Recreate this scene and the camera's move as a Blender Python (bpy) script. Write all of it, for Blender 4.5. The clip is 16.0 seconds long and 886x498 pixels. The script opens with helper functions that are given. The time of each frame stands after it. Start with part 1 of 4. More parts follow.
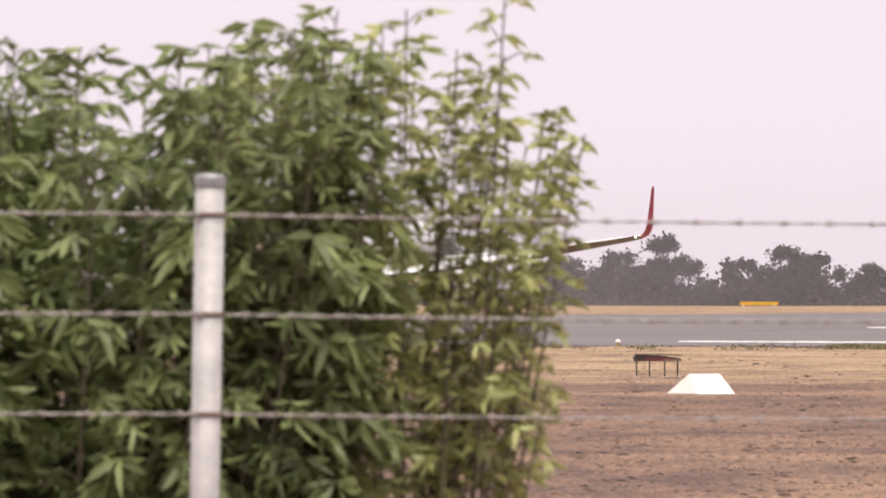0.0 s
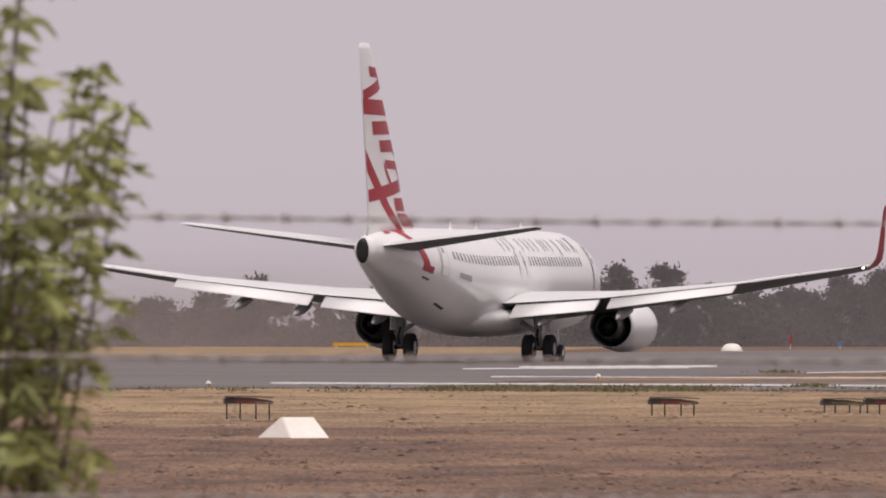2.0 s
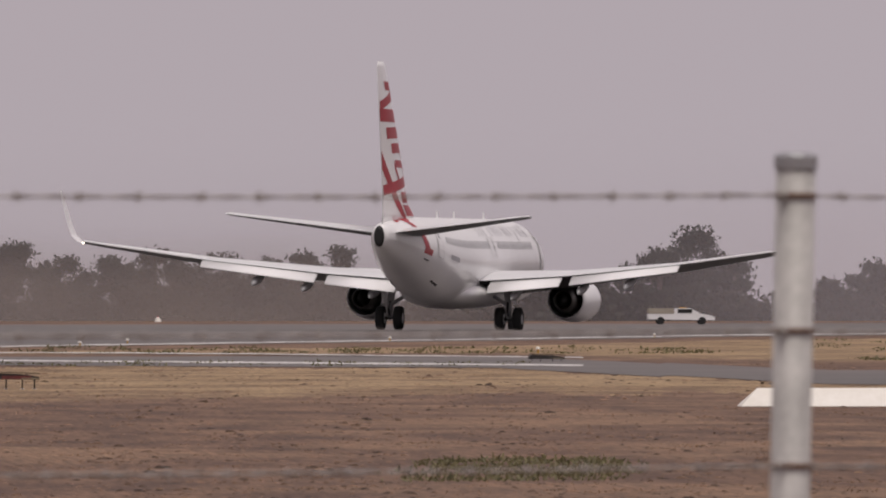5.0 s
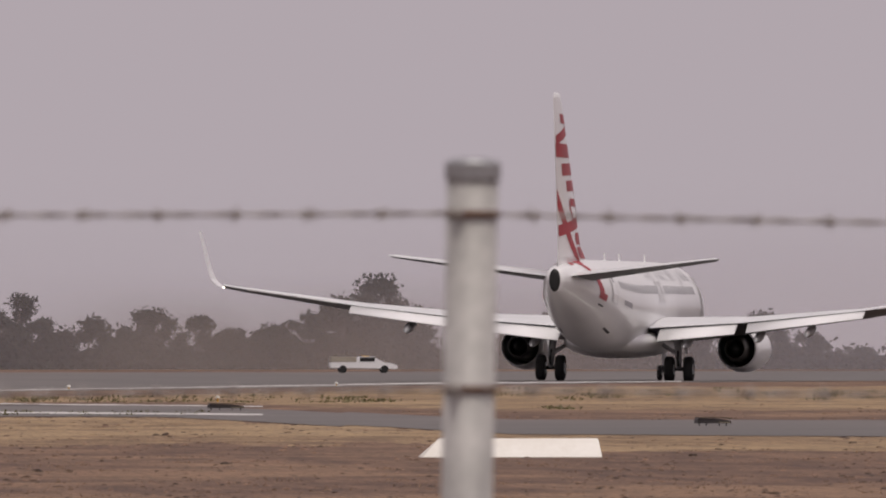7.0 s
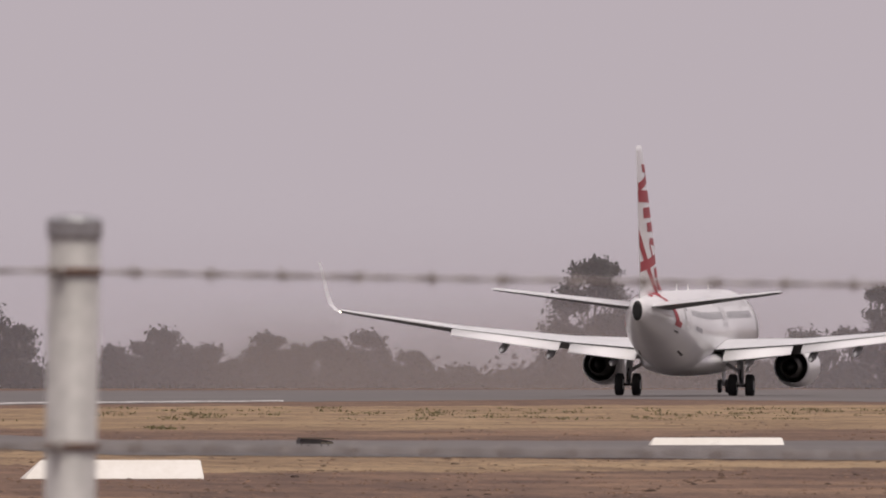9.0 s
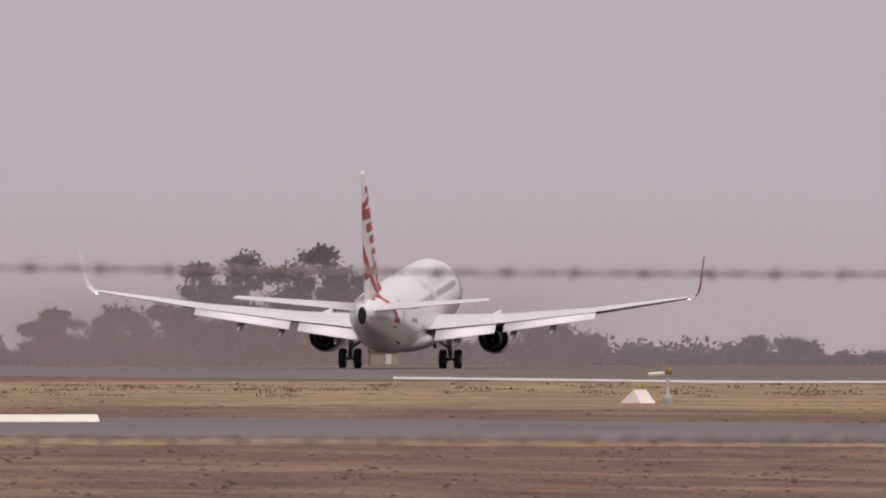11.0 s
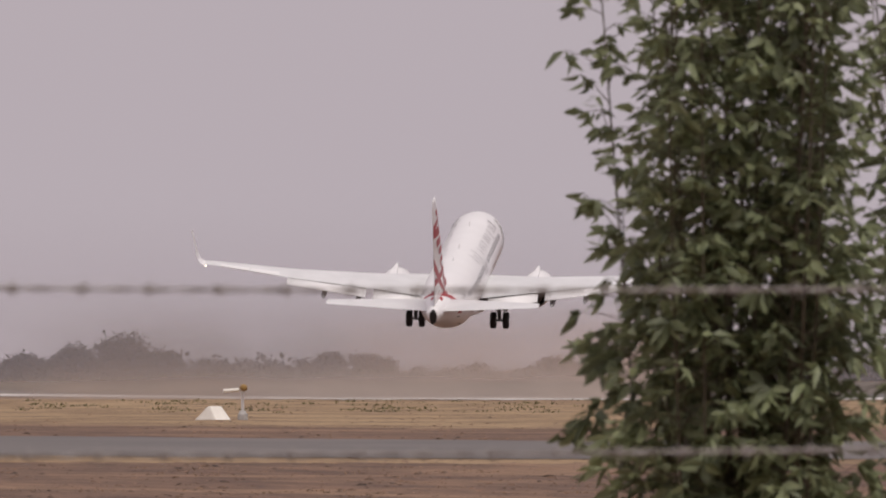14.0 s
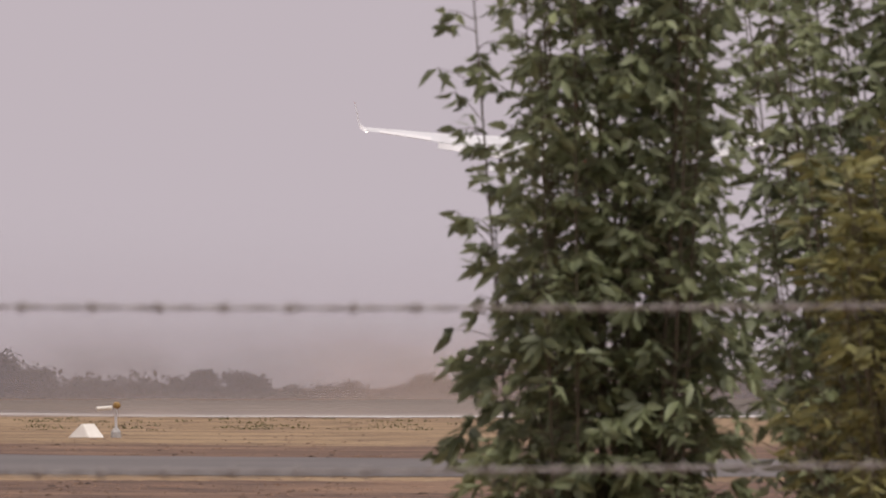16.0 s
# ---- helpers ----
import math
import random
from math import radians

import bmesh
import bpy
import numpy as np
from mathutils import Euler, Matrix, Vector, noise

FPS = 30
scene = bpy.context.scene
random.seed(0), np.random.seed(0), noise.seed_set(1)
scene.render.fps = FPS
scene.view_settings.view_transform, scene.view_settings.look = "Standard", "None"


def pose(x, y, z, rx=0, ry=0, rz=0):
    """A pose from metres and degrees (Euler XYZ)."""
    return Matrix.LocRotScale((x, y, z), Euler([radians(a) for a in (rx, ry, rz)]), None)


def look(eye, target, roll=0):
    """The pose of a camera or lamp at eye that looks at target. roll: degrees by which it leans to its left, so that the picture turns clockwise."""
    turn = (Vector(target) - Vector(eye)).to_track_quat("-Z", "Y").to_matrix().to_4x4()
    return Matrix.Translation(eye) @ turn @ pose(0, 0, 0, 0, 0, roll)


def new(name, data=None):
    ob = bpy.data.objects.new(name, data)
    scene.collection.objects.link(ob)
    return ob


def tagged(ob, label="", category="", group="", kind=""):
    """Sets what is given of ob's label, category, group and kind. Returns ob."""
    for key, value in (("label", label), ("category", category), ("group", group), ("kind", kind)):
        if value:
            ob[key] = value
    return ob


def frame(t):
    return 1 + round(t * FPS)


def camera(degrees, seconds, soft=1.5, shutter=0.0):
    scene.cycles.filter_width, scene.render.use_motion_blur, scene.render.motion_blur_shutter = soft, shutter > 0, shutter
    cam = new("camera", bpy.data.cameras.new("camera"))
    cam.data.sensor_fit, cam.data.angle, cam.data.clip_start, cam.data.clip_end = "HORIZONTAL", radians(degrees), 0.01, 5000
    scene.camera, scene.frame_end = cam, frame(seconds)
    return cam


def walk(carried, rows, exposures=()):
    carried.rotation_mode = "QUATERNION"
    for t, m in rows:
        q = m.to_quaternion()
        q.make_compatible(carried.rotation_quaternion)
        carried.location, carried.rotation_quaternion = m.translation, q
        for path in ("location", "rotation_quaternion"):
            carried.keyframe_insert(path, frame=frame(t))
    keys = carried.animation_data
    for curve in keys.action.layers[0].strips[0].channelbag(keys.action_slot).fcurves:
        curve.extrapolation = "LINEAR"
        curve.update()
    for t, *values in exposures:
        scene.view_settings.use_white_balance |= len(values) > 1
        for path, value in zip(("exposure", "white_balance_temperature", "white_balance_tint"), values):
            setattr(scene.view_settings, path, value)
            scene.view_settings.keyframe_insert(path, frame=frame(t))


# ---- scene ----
# a long tele lens: F is its focal length, 784 of which make half the width
F = 30000.0
EYE = 1.6
cam = camera(2 * math.degrees(math.atan(784 / F)), 16.0, soft=2.0)
# focus on the runway, so that the fence close by goes soft
cam.data.dof.use_dof, cam.data.dof.focus_distance, cam.data.dof.aperture_fstop = True, 700.0, 55.0

# seconds, pan, tilt (both in units of the focal length / 30000), eye x, y, z
AX = -0.505
VIEW = [
    (0.0, -456, 497, AX, -16.7, 1.63), (0.5, -337, 518, AX, -10.0, 1.615), (1.0, -162, 556, AX, -6.5, 1.6), (1.5, 0, 549, AX, -6.3, 1.6),
    (2.0, 265, 570, AX, -6.3, 1.6), (2.5, 482, 607, AX, -6.3, 1.6), (3.0, 687, 633, AX, -6.3, 1.6), (3.5, 933, 639, AX, -6.3, 1.6),
    (4.0, 1271, 616, AX, -6.3, 1.6), (4.5, 1589, 557, AX, -6.3, 1.6), (4.7, 1693, 519, AX, -6.25, 1.6),
    (6.8, 2271, 631, 0, -0.05, 1.6), (7.0, 2375, 611, 0, 0, 1.6), (7.5, 2692, 455, 0, 0, 1.6), (8.0, 2992, 366, 0, 0, 1.6),
    (8.5, 3099, 425, 0, 0, 1.615), (9.0, 3085, 644, 0, 0, 1.645), (9.5, 3208, 376, 0, 0, 1.652), (10.0, 3860, 514, 0, 0, 1.655),
    (10.2, 4019, 575, 0, 0, 1.655), (12.3, 4570, 619, 0, 0, 1.655), (12.5, 4651, 622, 0, 0, 1.655), (13.0, 4838, 538, 0, 0, 1.655),
    (13.5, 4982, 514, 0, 0, 1.655), (14.0, 5086, 633, 0, 0, 1.655), (14.5, 5132, 728, 0, 0, 1.655), (15.0, 5179, 710, 0, 0, 1.655),
    (15.5, 5240, 665, 0, 0, 1.655), (16.0, 5317, 665, 0, 0, 1.655)]


def view_pose(p, h, x, y, z):
    eye = Vector((x, y, z))
    return look(eye, eye + Vector((p / F, 1, (h - 441) / F)))


walk(cam, [(t, view_pose(*row)) for t, *row in VIEW],
     exposures=[(0.0, 1.06), (0.5, 0.95), (1.0, 0.72), (1.5, 0.5), (2.0, 0.3), (2.5, 0.13), (3.0, 0.03), (3.5, -0.02), (4.0, -0.06), (4.7, -0.06), (6.8, -0.05), (7.5, -0.07),
                (8.0, 0.06), (8.5, 0.14), (9.0, 0.1), (9.5, -0.02), (10.0, 0.14), (12.3, -0.08), (13.0, -0.14), (13.5, -0.04), (14.0, 0.05), (14.5, 0.08), (15.0, 0.08), (15.5, 0.12), (16.0, 0.22)])

# ---- light: smoky overcast sky, wide soft sun ----
world = bpy.data.worlds.new("hazy_sky")
scene.world = world
world.use_nodes = True
wn, wl = world.node_tree.nodes, world.node_tree.links
wn.clear()
sky = wn.new("ShaderNodeTexSky")
sky.sky_type = "NISHITA"
sky.sun_disc = False
sky.sun_elevation, sky.sun_rotation = radians(69), radians(167)
sky.air_density, sky.dust_density, sky.altitude = 1.6, 6.0, 20
sky_bg = wn.new("ShaderNodeBackground")
sky_bg.inputs["Strength"].default_value = 0.06
haze_bg = wn.new("ShaderNodeBackground")
haze_bg.inputs["Color"].default_value = (0.442, 0.385, 0.418, 1)
haze_bg.inputs["Strength"].default_value = 1.1
wmix = wn.new("ShaderNodeMixShader")
wmix.inputs[0].default_value = 0.93
wout = wn.new("ShaderNodeOutputWorld")
wl.new(sky.outputs[0], sky_bg.inputs[0])
wl.new(sky_bg.outputs[0], wmix.inputs[1])
wl.new(haze_bg.outputs[0], wmix.inputs[2])
wl.new(wmix.outputs[0], wout.inputs[0])

sun_data = bpy.data.lights.new("sun", "SUN")
sun_data.energy, sun_data.angle, sun_data.color = 1.9, radians(20), (1.0, 0.93, 0.86)
sun = new("sun", sun_data)
# from high up, behind and to the right of the camera
sun.matrix_world = look((14, -60, 160), (0, 0, 0))


# ---- materials ----
def material(name, base, other=None, rough=0.7, metal=0.0, scale=3.0, fine=40.0, bump=0.0, island=0.0, coat=0.0, stretch=(1, 1, 1), lo=0.38, hi=0.66):
    """Principled surface with two scales of variation between two colours, fine relief, and optional change from piece to piece."""
    m = bpy.data.materials.new(name)
    m.use_nodes = True
    n, l = m.node_tree.nodes, m.node_tree.links
    b = n["Principled BSDF"]
    b.inputs["Roughness"].default_value, b.inputs["Metallic"].default_value = rough, metal
    b.inputs["Coat Weight"].default_value = coat
    other = other or tuple(c * 0.8 for c in base)
    tc = n.new("ShaderNodeTexCoord")
    mp = n.new("ShaderNodeMapping")
    mp.inputs["Scale"].default_value = stretch
    l.new(tc.outputs["Object"], mp.inputs[0])
    big, small = n.new("ShaderNodeTexNoise"), n.new("ShaderNodeTexNoise")
    for tex, s, d in ((big, scale, 4), (small, fine, 3)):
        tex.inputs["Scale"].default_value, tex.inputs["Detail"].default_value = s, d
        l.new(mp.outputs[0], tex.inputs["Vector"])
    add = n.new("ShaderNodeMath")
    add.operation = "MULTIPLY_ADD"
    add.inputs[1].default_value = 0.35
    l.new(small.outputs["Fac"], add.inputs[0])
    half = n.new("ShaderNodeMath")
    half.operation = "MULTIPLY"
    half.inputs[1].default_value = 0.65
    l.new(big.outputs["Fac"], half.inputs[0])
    l.new(half.outputs[0], add.inputs[2])
    ramp = n.new("ShaderNodeValToRGB")
    ramp.color_ramp.elements[0].position, ramp.color_ramp.elements[1].position = lo, hi
    ramp.color_ramp.elements[0].color, ramp.color_ramp.elements[1].color = (*other, 1), (*base, 1)
    l.new(add.outputs[0], ramp.inputs[0])
    colour = ramp.outputs[0]
    if island:
        geo = n.new("ShaderNodeNewGeometry")
        vary = n.new("ShaderNodeHueSaturation")
        val = n.new("ShaderNodeMapRange")
        val.inputs["To Min"].default_value, val.inputs["To Max"].default_value = 1 - island, 1 + island
        l.new(geo.outputs["Random Per Island"], val.inputs[0])
        l.new(val.outputs[0], vary.inputs["Value"])
        l.new(colour, vary.inputs["Color"])
        colour = vary.outputs[0]
    l.new(colour, b.inputs["Base Color"])
    if bump:
        bp = n.new("ShaderNodeBump")
        bp.inputs["Strength"].default_value = bump
        l.new(small.outputs["Fac"], bp.inputs["Height"])
        l.new(bp.outputs[0], b.inputs["Normal"])
    return m


def leaf_material(name, base, other, island=0.35):
    m = material(name, base, other, rough=0.5, scale=2.5, fine=60, island=island)
    n, l = m.node_tree.nodes, m.node_tree.links
    b = n["Principled BSDF"]
    tr = n.new("ShaderNodeBsdfTranslucent")
    mx = n.new("ShaderNodeMixShader")
    mx.inputs[0].default_value = 0.42
    l.new(b.inputs["Base Color"].links[0].from_socket, tr.inputs[0])
    l.new(b.outputs[0], mx.inputs[1])
    l.new(tr.outputs[0], mx.inputs[2])
    l.new(mx.outputs[0], n["Material Output"].inputs[0])
    return m


M_WHITE = material("aircraft_white_paint", (0.90, 0.89, 0.89), (0.85, 0.84, 0.84), rough=0.3, scale=0.4, fine=6, coat=0.3)
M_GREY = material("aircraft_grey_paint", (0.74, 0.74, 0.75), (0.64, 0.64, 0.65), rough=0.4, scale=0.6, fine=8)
# grey underside paint taken near black: the shade below is put into the colour
M_UNDER_SHADED = material("aircraft_underside_grey_with_shade", (0.11, 0.11, 0.115), (0.075, 0.075, 0.08), rough=0.5, scale=0.6, fine=8)
M_FAIR = material("fairing_grey", (0.42, 0.42, 0.43), (0.33, 0.33, 0.34), rough=0.45, scale=0.6, fine=8)
M_RED = material("red_livery_paint", (0.42, 0.014, 0.03), (0.34, 0.010, 0.022), rough=0.4, scale=0.8, fine=9)
M_LETTER = material("silver_grey_lettering", (0.42, 0.41, 0.43), (0.35, 0.34, 0.36), rough=0.4, scale=1, fine=8)
M_TITLE = material("pale_silver_lettering", (0.62, 0.61, 0.63), (0.56, 0.55, 0.57), rough=0.4, scale=1, fine=8)
M_DARK = material("dark_metal", (0.035, 0.033, 0.033), (0.02, 0.02, 0.02), rough=0.5, metal=0.4, scale=2, fine=20)
M_STEEL = material("exhaust_metal", (0.16, 0.15, 0.14), (0.09, 0.085, 0.08), rough=0.45, metal=0.8, scale=2, fine=20)
M_RUBBER = material("tyre_rubber", (0.022, 0.022, 0.022), (0.014, 0.014, 0.014), rough=0.8, scale=3, fine=30, bump=0.2)
M_GLASS = material("cabin_window_dark", (0.24, 0.24, 0.255), (0.18, 0.18, 0.19), rough=0.2, scale=3, fine=10)
def field_material(name, dark, mid, pale, bias, worn=None):
    """Dry mown field: broad pale streaks, clods and fine stubble, drawn out along the mowing. worn: the colours of the
    field into which its cover thins out, patch by patch, where the mesh's "cover" falls to 0."""
    m = material(name, mid, dark, rough=0.95, scale=1.1, fine=13, bump=0.4, stretch=(1.0, 0.13, 1), lo=0.40, hi=0.58)
    n, l = m.node_tree.nodes, m.node_tree.links
    b = n["Principled BSDF"]
    old = b.inputs["Base Color"].links[0].from_socket
    tc = n.new("ShaderNodeTexCoord")
    mp = n.new("ShaderNodeMapping")
    mp.inputs["Scale"].default_value = (1.0, 0.4, 1.0)
    l.new(tc.outputs["Object"], mp.inputs[0])
    tex = n.new("ShaderNodeTexNoise")
    tex.inputs["Scale"].default_value, tex.inputs["Detail"].default_value, tex.inputs["Distortion"].default_value = 0.17, 6, 0.6
    l.new(mp.outputs[0], tex.inputs["Vector"])
    rp = n.new("ShaderNodeMapRange")
    rp.inputs["From Min"].default_value, rp.inputs["From Max"].default_value = bias, bias + 0.13
    l.new(tex.outputs["Fac"], rp.inputs[0])
    mx = n.new("ShaderNodeMix")
    mx.data_type = "RGBA"
    l.new(rp.outputs[0], mx.inputs[0])
    l.new(old, mx.inputs[6])
    # the pale streaks keep some of the fine grain
    sc = n.new("ShaderNodeMix")
    sc.data_type, sc.blend_type = "RGBA", "MIX"
    sc.inputs[0].default_value = 0.62
    sc.inputs[7].default_value = (*pale, 1)
    l.new(old, sc.inputs[6])
    l.new(sc.outputs[2], mx.inputs[7])
    colour = mx.outputs[2]
    if worn:
        cover = n.new("ShaderNodeAttribute")
        cover.attribute_name = "cover"
        tufts = n.new("ShaderNodeTexNoise")
        tufts.inputs["Scale"].default_value, tufts.inputs["Detail"].default_value, tufts.inputs["Roughness"].default_value = 0.55, 8, 0.7
        l.new(mp.outputs[0], tufts.inputs["Vector"])
        add = n.new("ShaderNodeMath")
        add.operation = "MULTIPLY_ADD"
        add.inputs[1].default_value = 1.9
        add.inputs[2].default_value = -0.95
        l.new(tufts.outputs["Fac"], add.inputs[0])
        total = n.new("ShaderNodeMath")
        l.new(add.outputs[0], total.inputs[0])
        l.new(cover.outputs["Fac"], total.inputs[1])
        step = n.new("ShaderNodeMapRange")
        step.interpolation_type = "SMOOTHSTEP"
        step.inputs["From Min"].default_value, step.inputs["From Max"].default_value = 0.25, 0.75
        l.new(total.outputs[0], step.inputs[0])
        bare = n.new("ShaderNodeMix")
        bare.data_type = "RGBA"
        bare.inputs[6].default_value, bare.inputs[7].default_value = (*worn[0], 1), (*worn[1], 1)
        l.new(tufts.outputs["Fac"], bare.inputs[0])
        blend = n.new("ShaderNodeMix")
        blend.data_type = "RGBA"
        l.new(step.outputs[0], blend.inputs[0])
        l.new(bare.outputs[2], blend.inputs[6])
        l.new(colour, blend.inputs[7])
        colour = blend.outputs[2]
    # stubble: fine light and dark stalks
    fine_map = n.new("ShaderNodeMapping")
    fine_map.inputs["Scale"].default_value = (1.0, 0.03, 1.0)
    l.new(tc.outputs["Object"], fine_map.inputs[0])
    stubble = n.new("ShaderNodeTexNoise")
    stubble.inputs["Scale"].default_value, stubble.inputs["Detail"].default_value, stubble.inputs["Roughness"].default_value = 13, 4, 0.75
    l.new(fine_map.outputs[0], stubble.inputs["Vector"])
    tone = n.new("ShaderNodeMapRange")
    tone.inputs["From Min"].default_value, tone.inputs["From Max"].default_value = 0.33, 0.67
    tone.inputs["To Min"].default_value, tone.inputs["To Max"].default_value = 0.52, 1.48
    l.new(stubble.outputs["Fac"], tone.inputs[0])
    vary = n.new("ShaderNodeHueSaturation")
    l.new(tone.outputs[0], vary.inputs["Value"])
    l.new(colour, vary.inputs["Color"])
    l.new(vary.outputs[0], b.inputs["Base Color"])
    return m


M_GRASS = field_material("dry_brown_field", (0.082, 0.045, 0.030), (0.165, 0.094, 0.058), (0.27, 0.165, 0.096), 0.495)
M_STRAW = field_material("straw_verge", (0.15, 0.094, 0.05), (0.285, 0.188, 0.10), (0.38, 0.268, 0.148), 0.47, worn=((0.115, 0.064, 0.040), (0.20, 0.122, 0.074)))
M_ASPHALT = material("runway_asphalt", (0.15, 0.13, 0.12), (0.10, 0.09, 0.084), rough=0.65, scale=0.12, fine=4, stretch=(1, 0.4, 1))
M_MARK = material("white_marking_paint", (0.72, 0.70, 0.68), (0.45, 0.43, 0.41), rough=0.8, scale=0.5, fine=5)
M_MARKER = material("white_marker_panel", (0.85, 0.82, 0.76), (0.76, 0.72, 0.65), rough=0.6, scale=1.2, fine=12)
M_GALV = material("weathered_grey_post", (0.52, 0.50, 0.48), (0.36, 0.345, 0.33), rough=0.6, metal=0.1, scale=12, fine=90, bump=0.15)
M_CAP = material("galvanised_cap", (0.40, 0.40, 0.41), (0.28, 0.28, 0.29), rough=0.45, metal=0.5, scale=20, fine=120)
M_WIRE = material("old_fence_wire", (0.44, 0.41, 0.39), (0.30, 0.27, 0.25), rough=0.6, metal=0.4, scale=20, fine=120)
M_RUST = material("rusty_tie_wire", (0.20, 0.11, 0.07), (0.13, 0.08, 0.06), rough=0.8, scale=30, fine=150)
M_LEAF_A = leaf_material("fresh_green_leaves", (0.305, 0.355, 0.14), (0.18, 0.22, 0.09), 0.45)
M_LEAF_B = leaf_material("dark_green_leaves", (0.31, 0.345, 0.185), (0.185, 0.215, 0.12), 0.45)
M_LEAF_C = leaf_material("olive_yellow_leaves", (0.30, 0.285, 0.11), (0.20, 0.197, 0.078), 0.4)
M_STEM = material("shrub_stem_bark", (0.15, 0.125, 0.08), (0.09, 0.075, 0.05), rough=0.85, scale=15, fine=90)
M_GUM = leaf_material("gum_tree_leaves", (0.075, 0.08, 0.062), (0.048, 0.052, 0.044), 0.25)
M_SCRUB = leaf_material("scrub_leaves", (0.07, 0.07, 0.055), (0.045, 0.045, 0.038), 0.25)
for dull in (M_GUM, M_SCRUB):
    dull.node_tree.nodes["Principled BSDF"].inputs["Roughness"].default_value = 0.9
    dull.node_tree.nodes["Principled BSDF"].inputs["Specular IOR Level"].default_value = 0.1
M_TRUNK = material("pale_gum_bark", (0.15, 0.13, 0.11), (0.09, 0.078, 0.07), rough=0.9, scale=1.5, fine=12)
M_UNIT = material("dark_light_unit", (0.05, 0.042, 0.04), (0.03, 0.025, 0.025), rough=0.6, scale=4, fine=30)
M_MAROON = material("maroon_unit_side", (0.16, 0.035, 0.035), (0.09, 0.025, 0.025), rough=0.6, scale=4, fine=30)
M_OLIVE = material("olive_unit_side", (0.11, 0.10, 0.05), (0.07, 0.065, 0.035), rough=0.6, scale=4, fine=30)
M_LID = material("worn_lid", (0.13, 0.105, 0.07), (0.06, 0.048, 0.038), rough=0.7, scale=5, fine=30)
M_LIDEDGE = material("bare_metal_edge", (0.34, 0.29, 0.20), (0.22, 0.18, 0.13), rough=0.6, scale=6, fine=30)
M_YELLOW = material("yellow_painted_metal", (0.72, 0.42, 0.03), (0.55, 0.32, 0.03), rough=0.5, scale=4, fine=30)
M_BLUE = material("faded_blue_panel", (0.12, 0.22, 0.36), (0.09, 0.17, 0.28), rough=0.6, scale=4, fine=30)
M_CANVAS = material("cream_panel", (0.42, 0.38, 0.31), (0.34, 0.30, 0.25), rough=0.8, scale=1.5, fine=10)
M_TUFT = leaf_material("dry_tussock_grass", (0.46, 0.31, 0.19), (0.20, 0.13, 0.085), 0.45)
M_CLUMP = leaf_material("worn_grass_clump", (0.27, 0.168, 0.106), (0.135, 0.083, 0.056), 0.65)
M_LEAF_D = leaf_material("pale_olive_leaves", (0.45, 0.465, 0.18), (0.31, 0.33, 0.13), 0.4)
M_LITTER = material("undergrowth_litter", (0.17, 0.14, 0.115), (0.10, 0.085, 0.07), rough=0.95, scale=0.4, fine=4, bump=0.4)
M_OCHRE = material("ochre_painted_metal", (0.36, 0.22, 0.06), (0.25, 0.15, 0.05), rough=0.6, scale=4, fine=30)
M_WEED = leaf_material("green_weeds", (0.225, 0.205, 0.10), (0.15, 0.14, 0.07), 0.4)


def glow(name, colour, strength):
    m = bpy.data.materials.new(name)
    m.use_nodes = True
    b = m.node_tree.nodes["Principled BSDF"]
    b.inputs["Emission Color"].default_value = (*colour, 1)
    b.inputs["Emission Strength"].default_value = strength
    return m


M_LAMP = glow("lit_wing_lamp", (1.0, 0.86, 0.68), 5.0)


# ---- mesh helpers ----
def put(name, verts, faces, mat, parent=None, label="", smooth=False, mats=None, mat_index=None):
    me = bpy.data.meshes.new(name)
    me.from_pydata([tuple(v) for v in verts], [], faces)
    for m in (mats or [mat]):
        me.materials.append(m)
    if mat_index is not None:
        me.polygons.foreach_set("material_index", mat_index)
    if smooth:
        me.polygons.foreach_set("use_smooth", [True] * len(me.polygons))
    me.update()
    ob = new(name, me)
    if parent:
        ob.parent = parent
    if label:
        ob["label"] = label
    return ob


def part(name, bm, mat, parent=None, label="", smooth=False):
    me = bpy.data.meshes.new(name)
    bm.to_mesh(me)
    bm.free()
    me.materials.append(mat)
    if smooth:
        me.polygons.foreach_set("use_smooth", [True] * len(me.polygons))
    ob = new(name, me)
    if parent:
        ob.parent = parent
    if label:
        ob["label"] = label
    return ob


def empty(name, m):
    ob = new(name)
    ob.matrix_world = m
    return ob


def loft(rings, cap=True):
    """Verts and faces through closed rings of equal count."""
    k = len(rings[0])
    verts = [v for r in rings for v in r]
    faces = [(i * k + j, i * k + (j + 1) % k, (i + 1) * k + (j + 1) % k, (i + 1) * k + j) for i in range(len(rings) - 1) for j in range(k)]
    if cap:
        faces += [tuple(range(k))[::-1], tuple((len(rings) - 1) * k + j for j in range(k))]
    return verts, faces


def tube(points, radii, k=8):
    rings = []
    for i, p in enumerate(points):
        p = Vector(p)
        d = Vector(points[min(i + 1, len(points) - 1)]) - Vector(points[max(i - 1, 0)])
        d.normalize()
        a = d.cross((0, 0, 1)) if abs(d.z) < 0.9 else d.cross((1, 0, 0))
        a.normalize()
        b = d.cross(a)
        r = radii[i] if isinstance(radii, (list, tuple)) else radii
        rings.append([p + r * (math.cos(6.28319 * j / k) * a + math.sin(6.28319 * j / k) * b) for j in range(k)])
    return loft(rings)


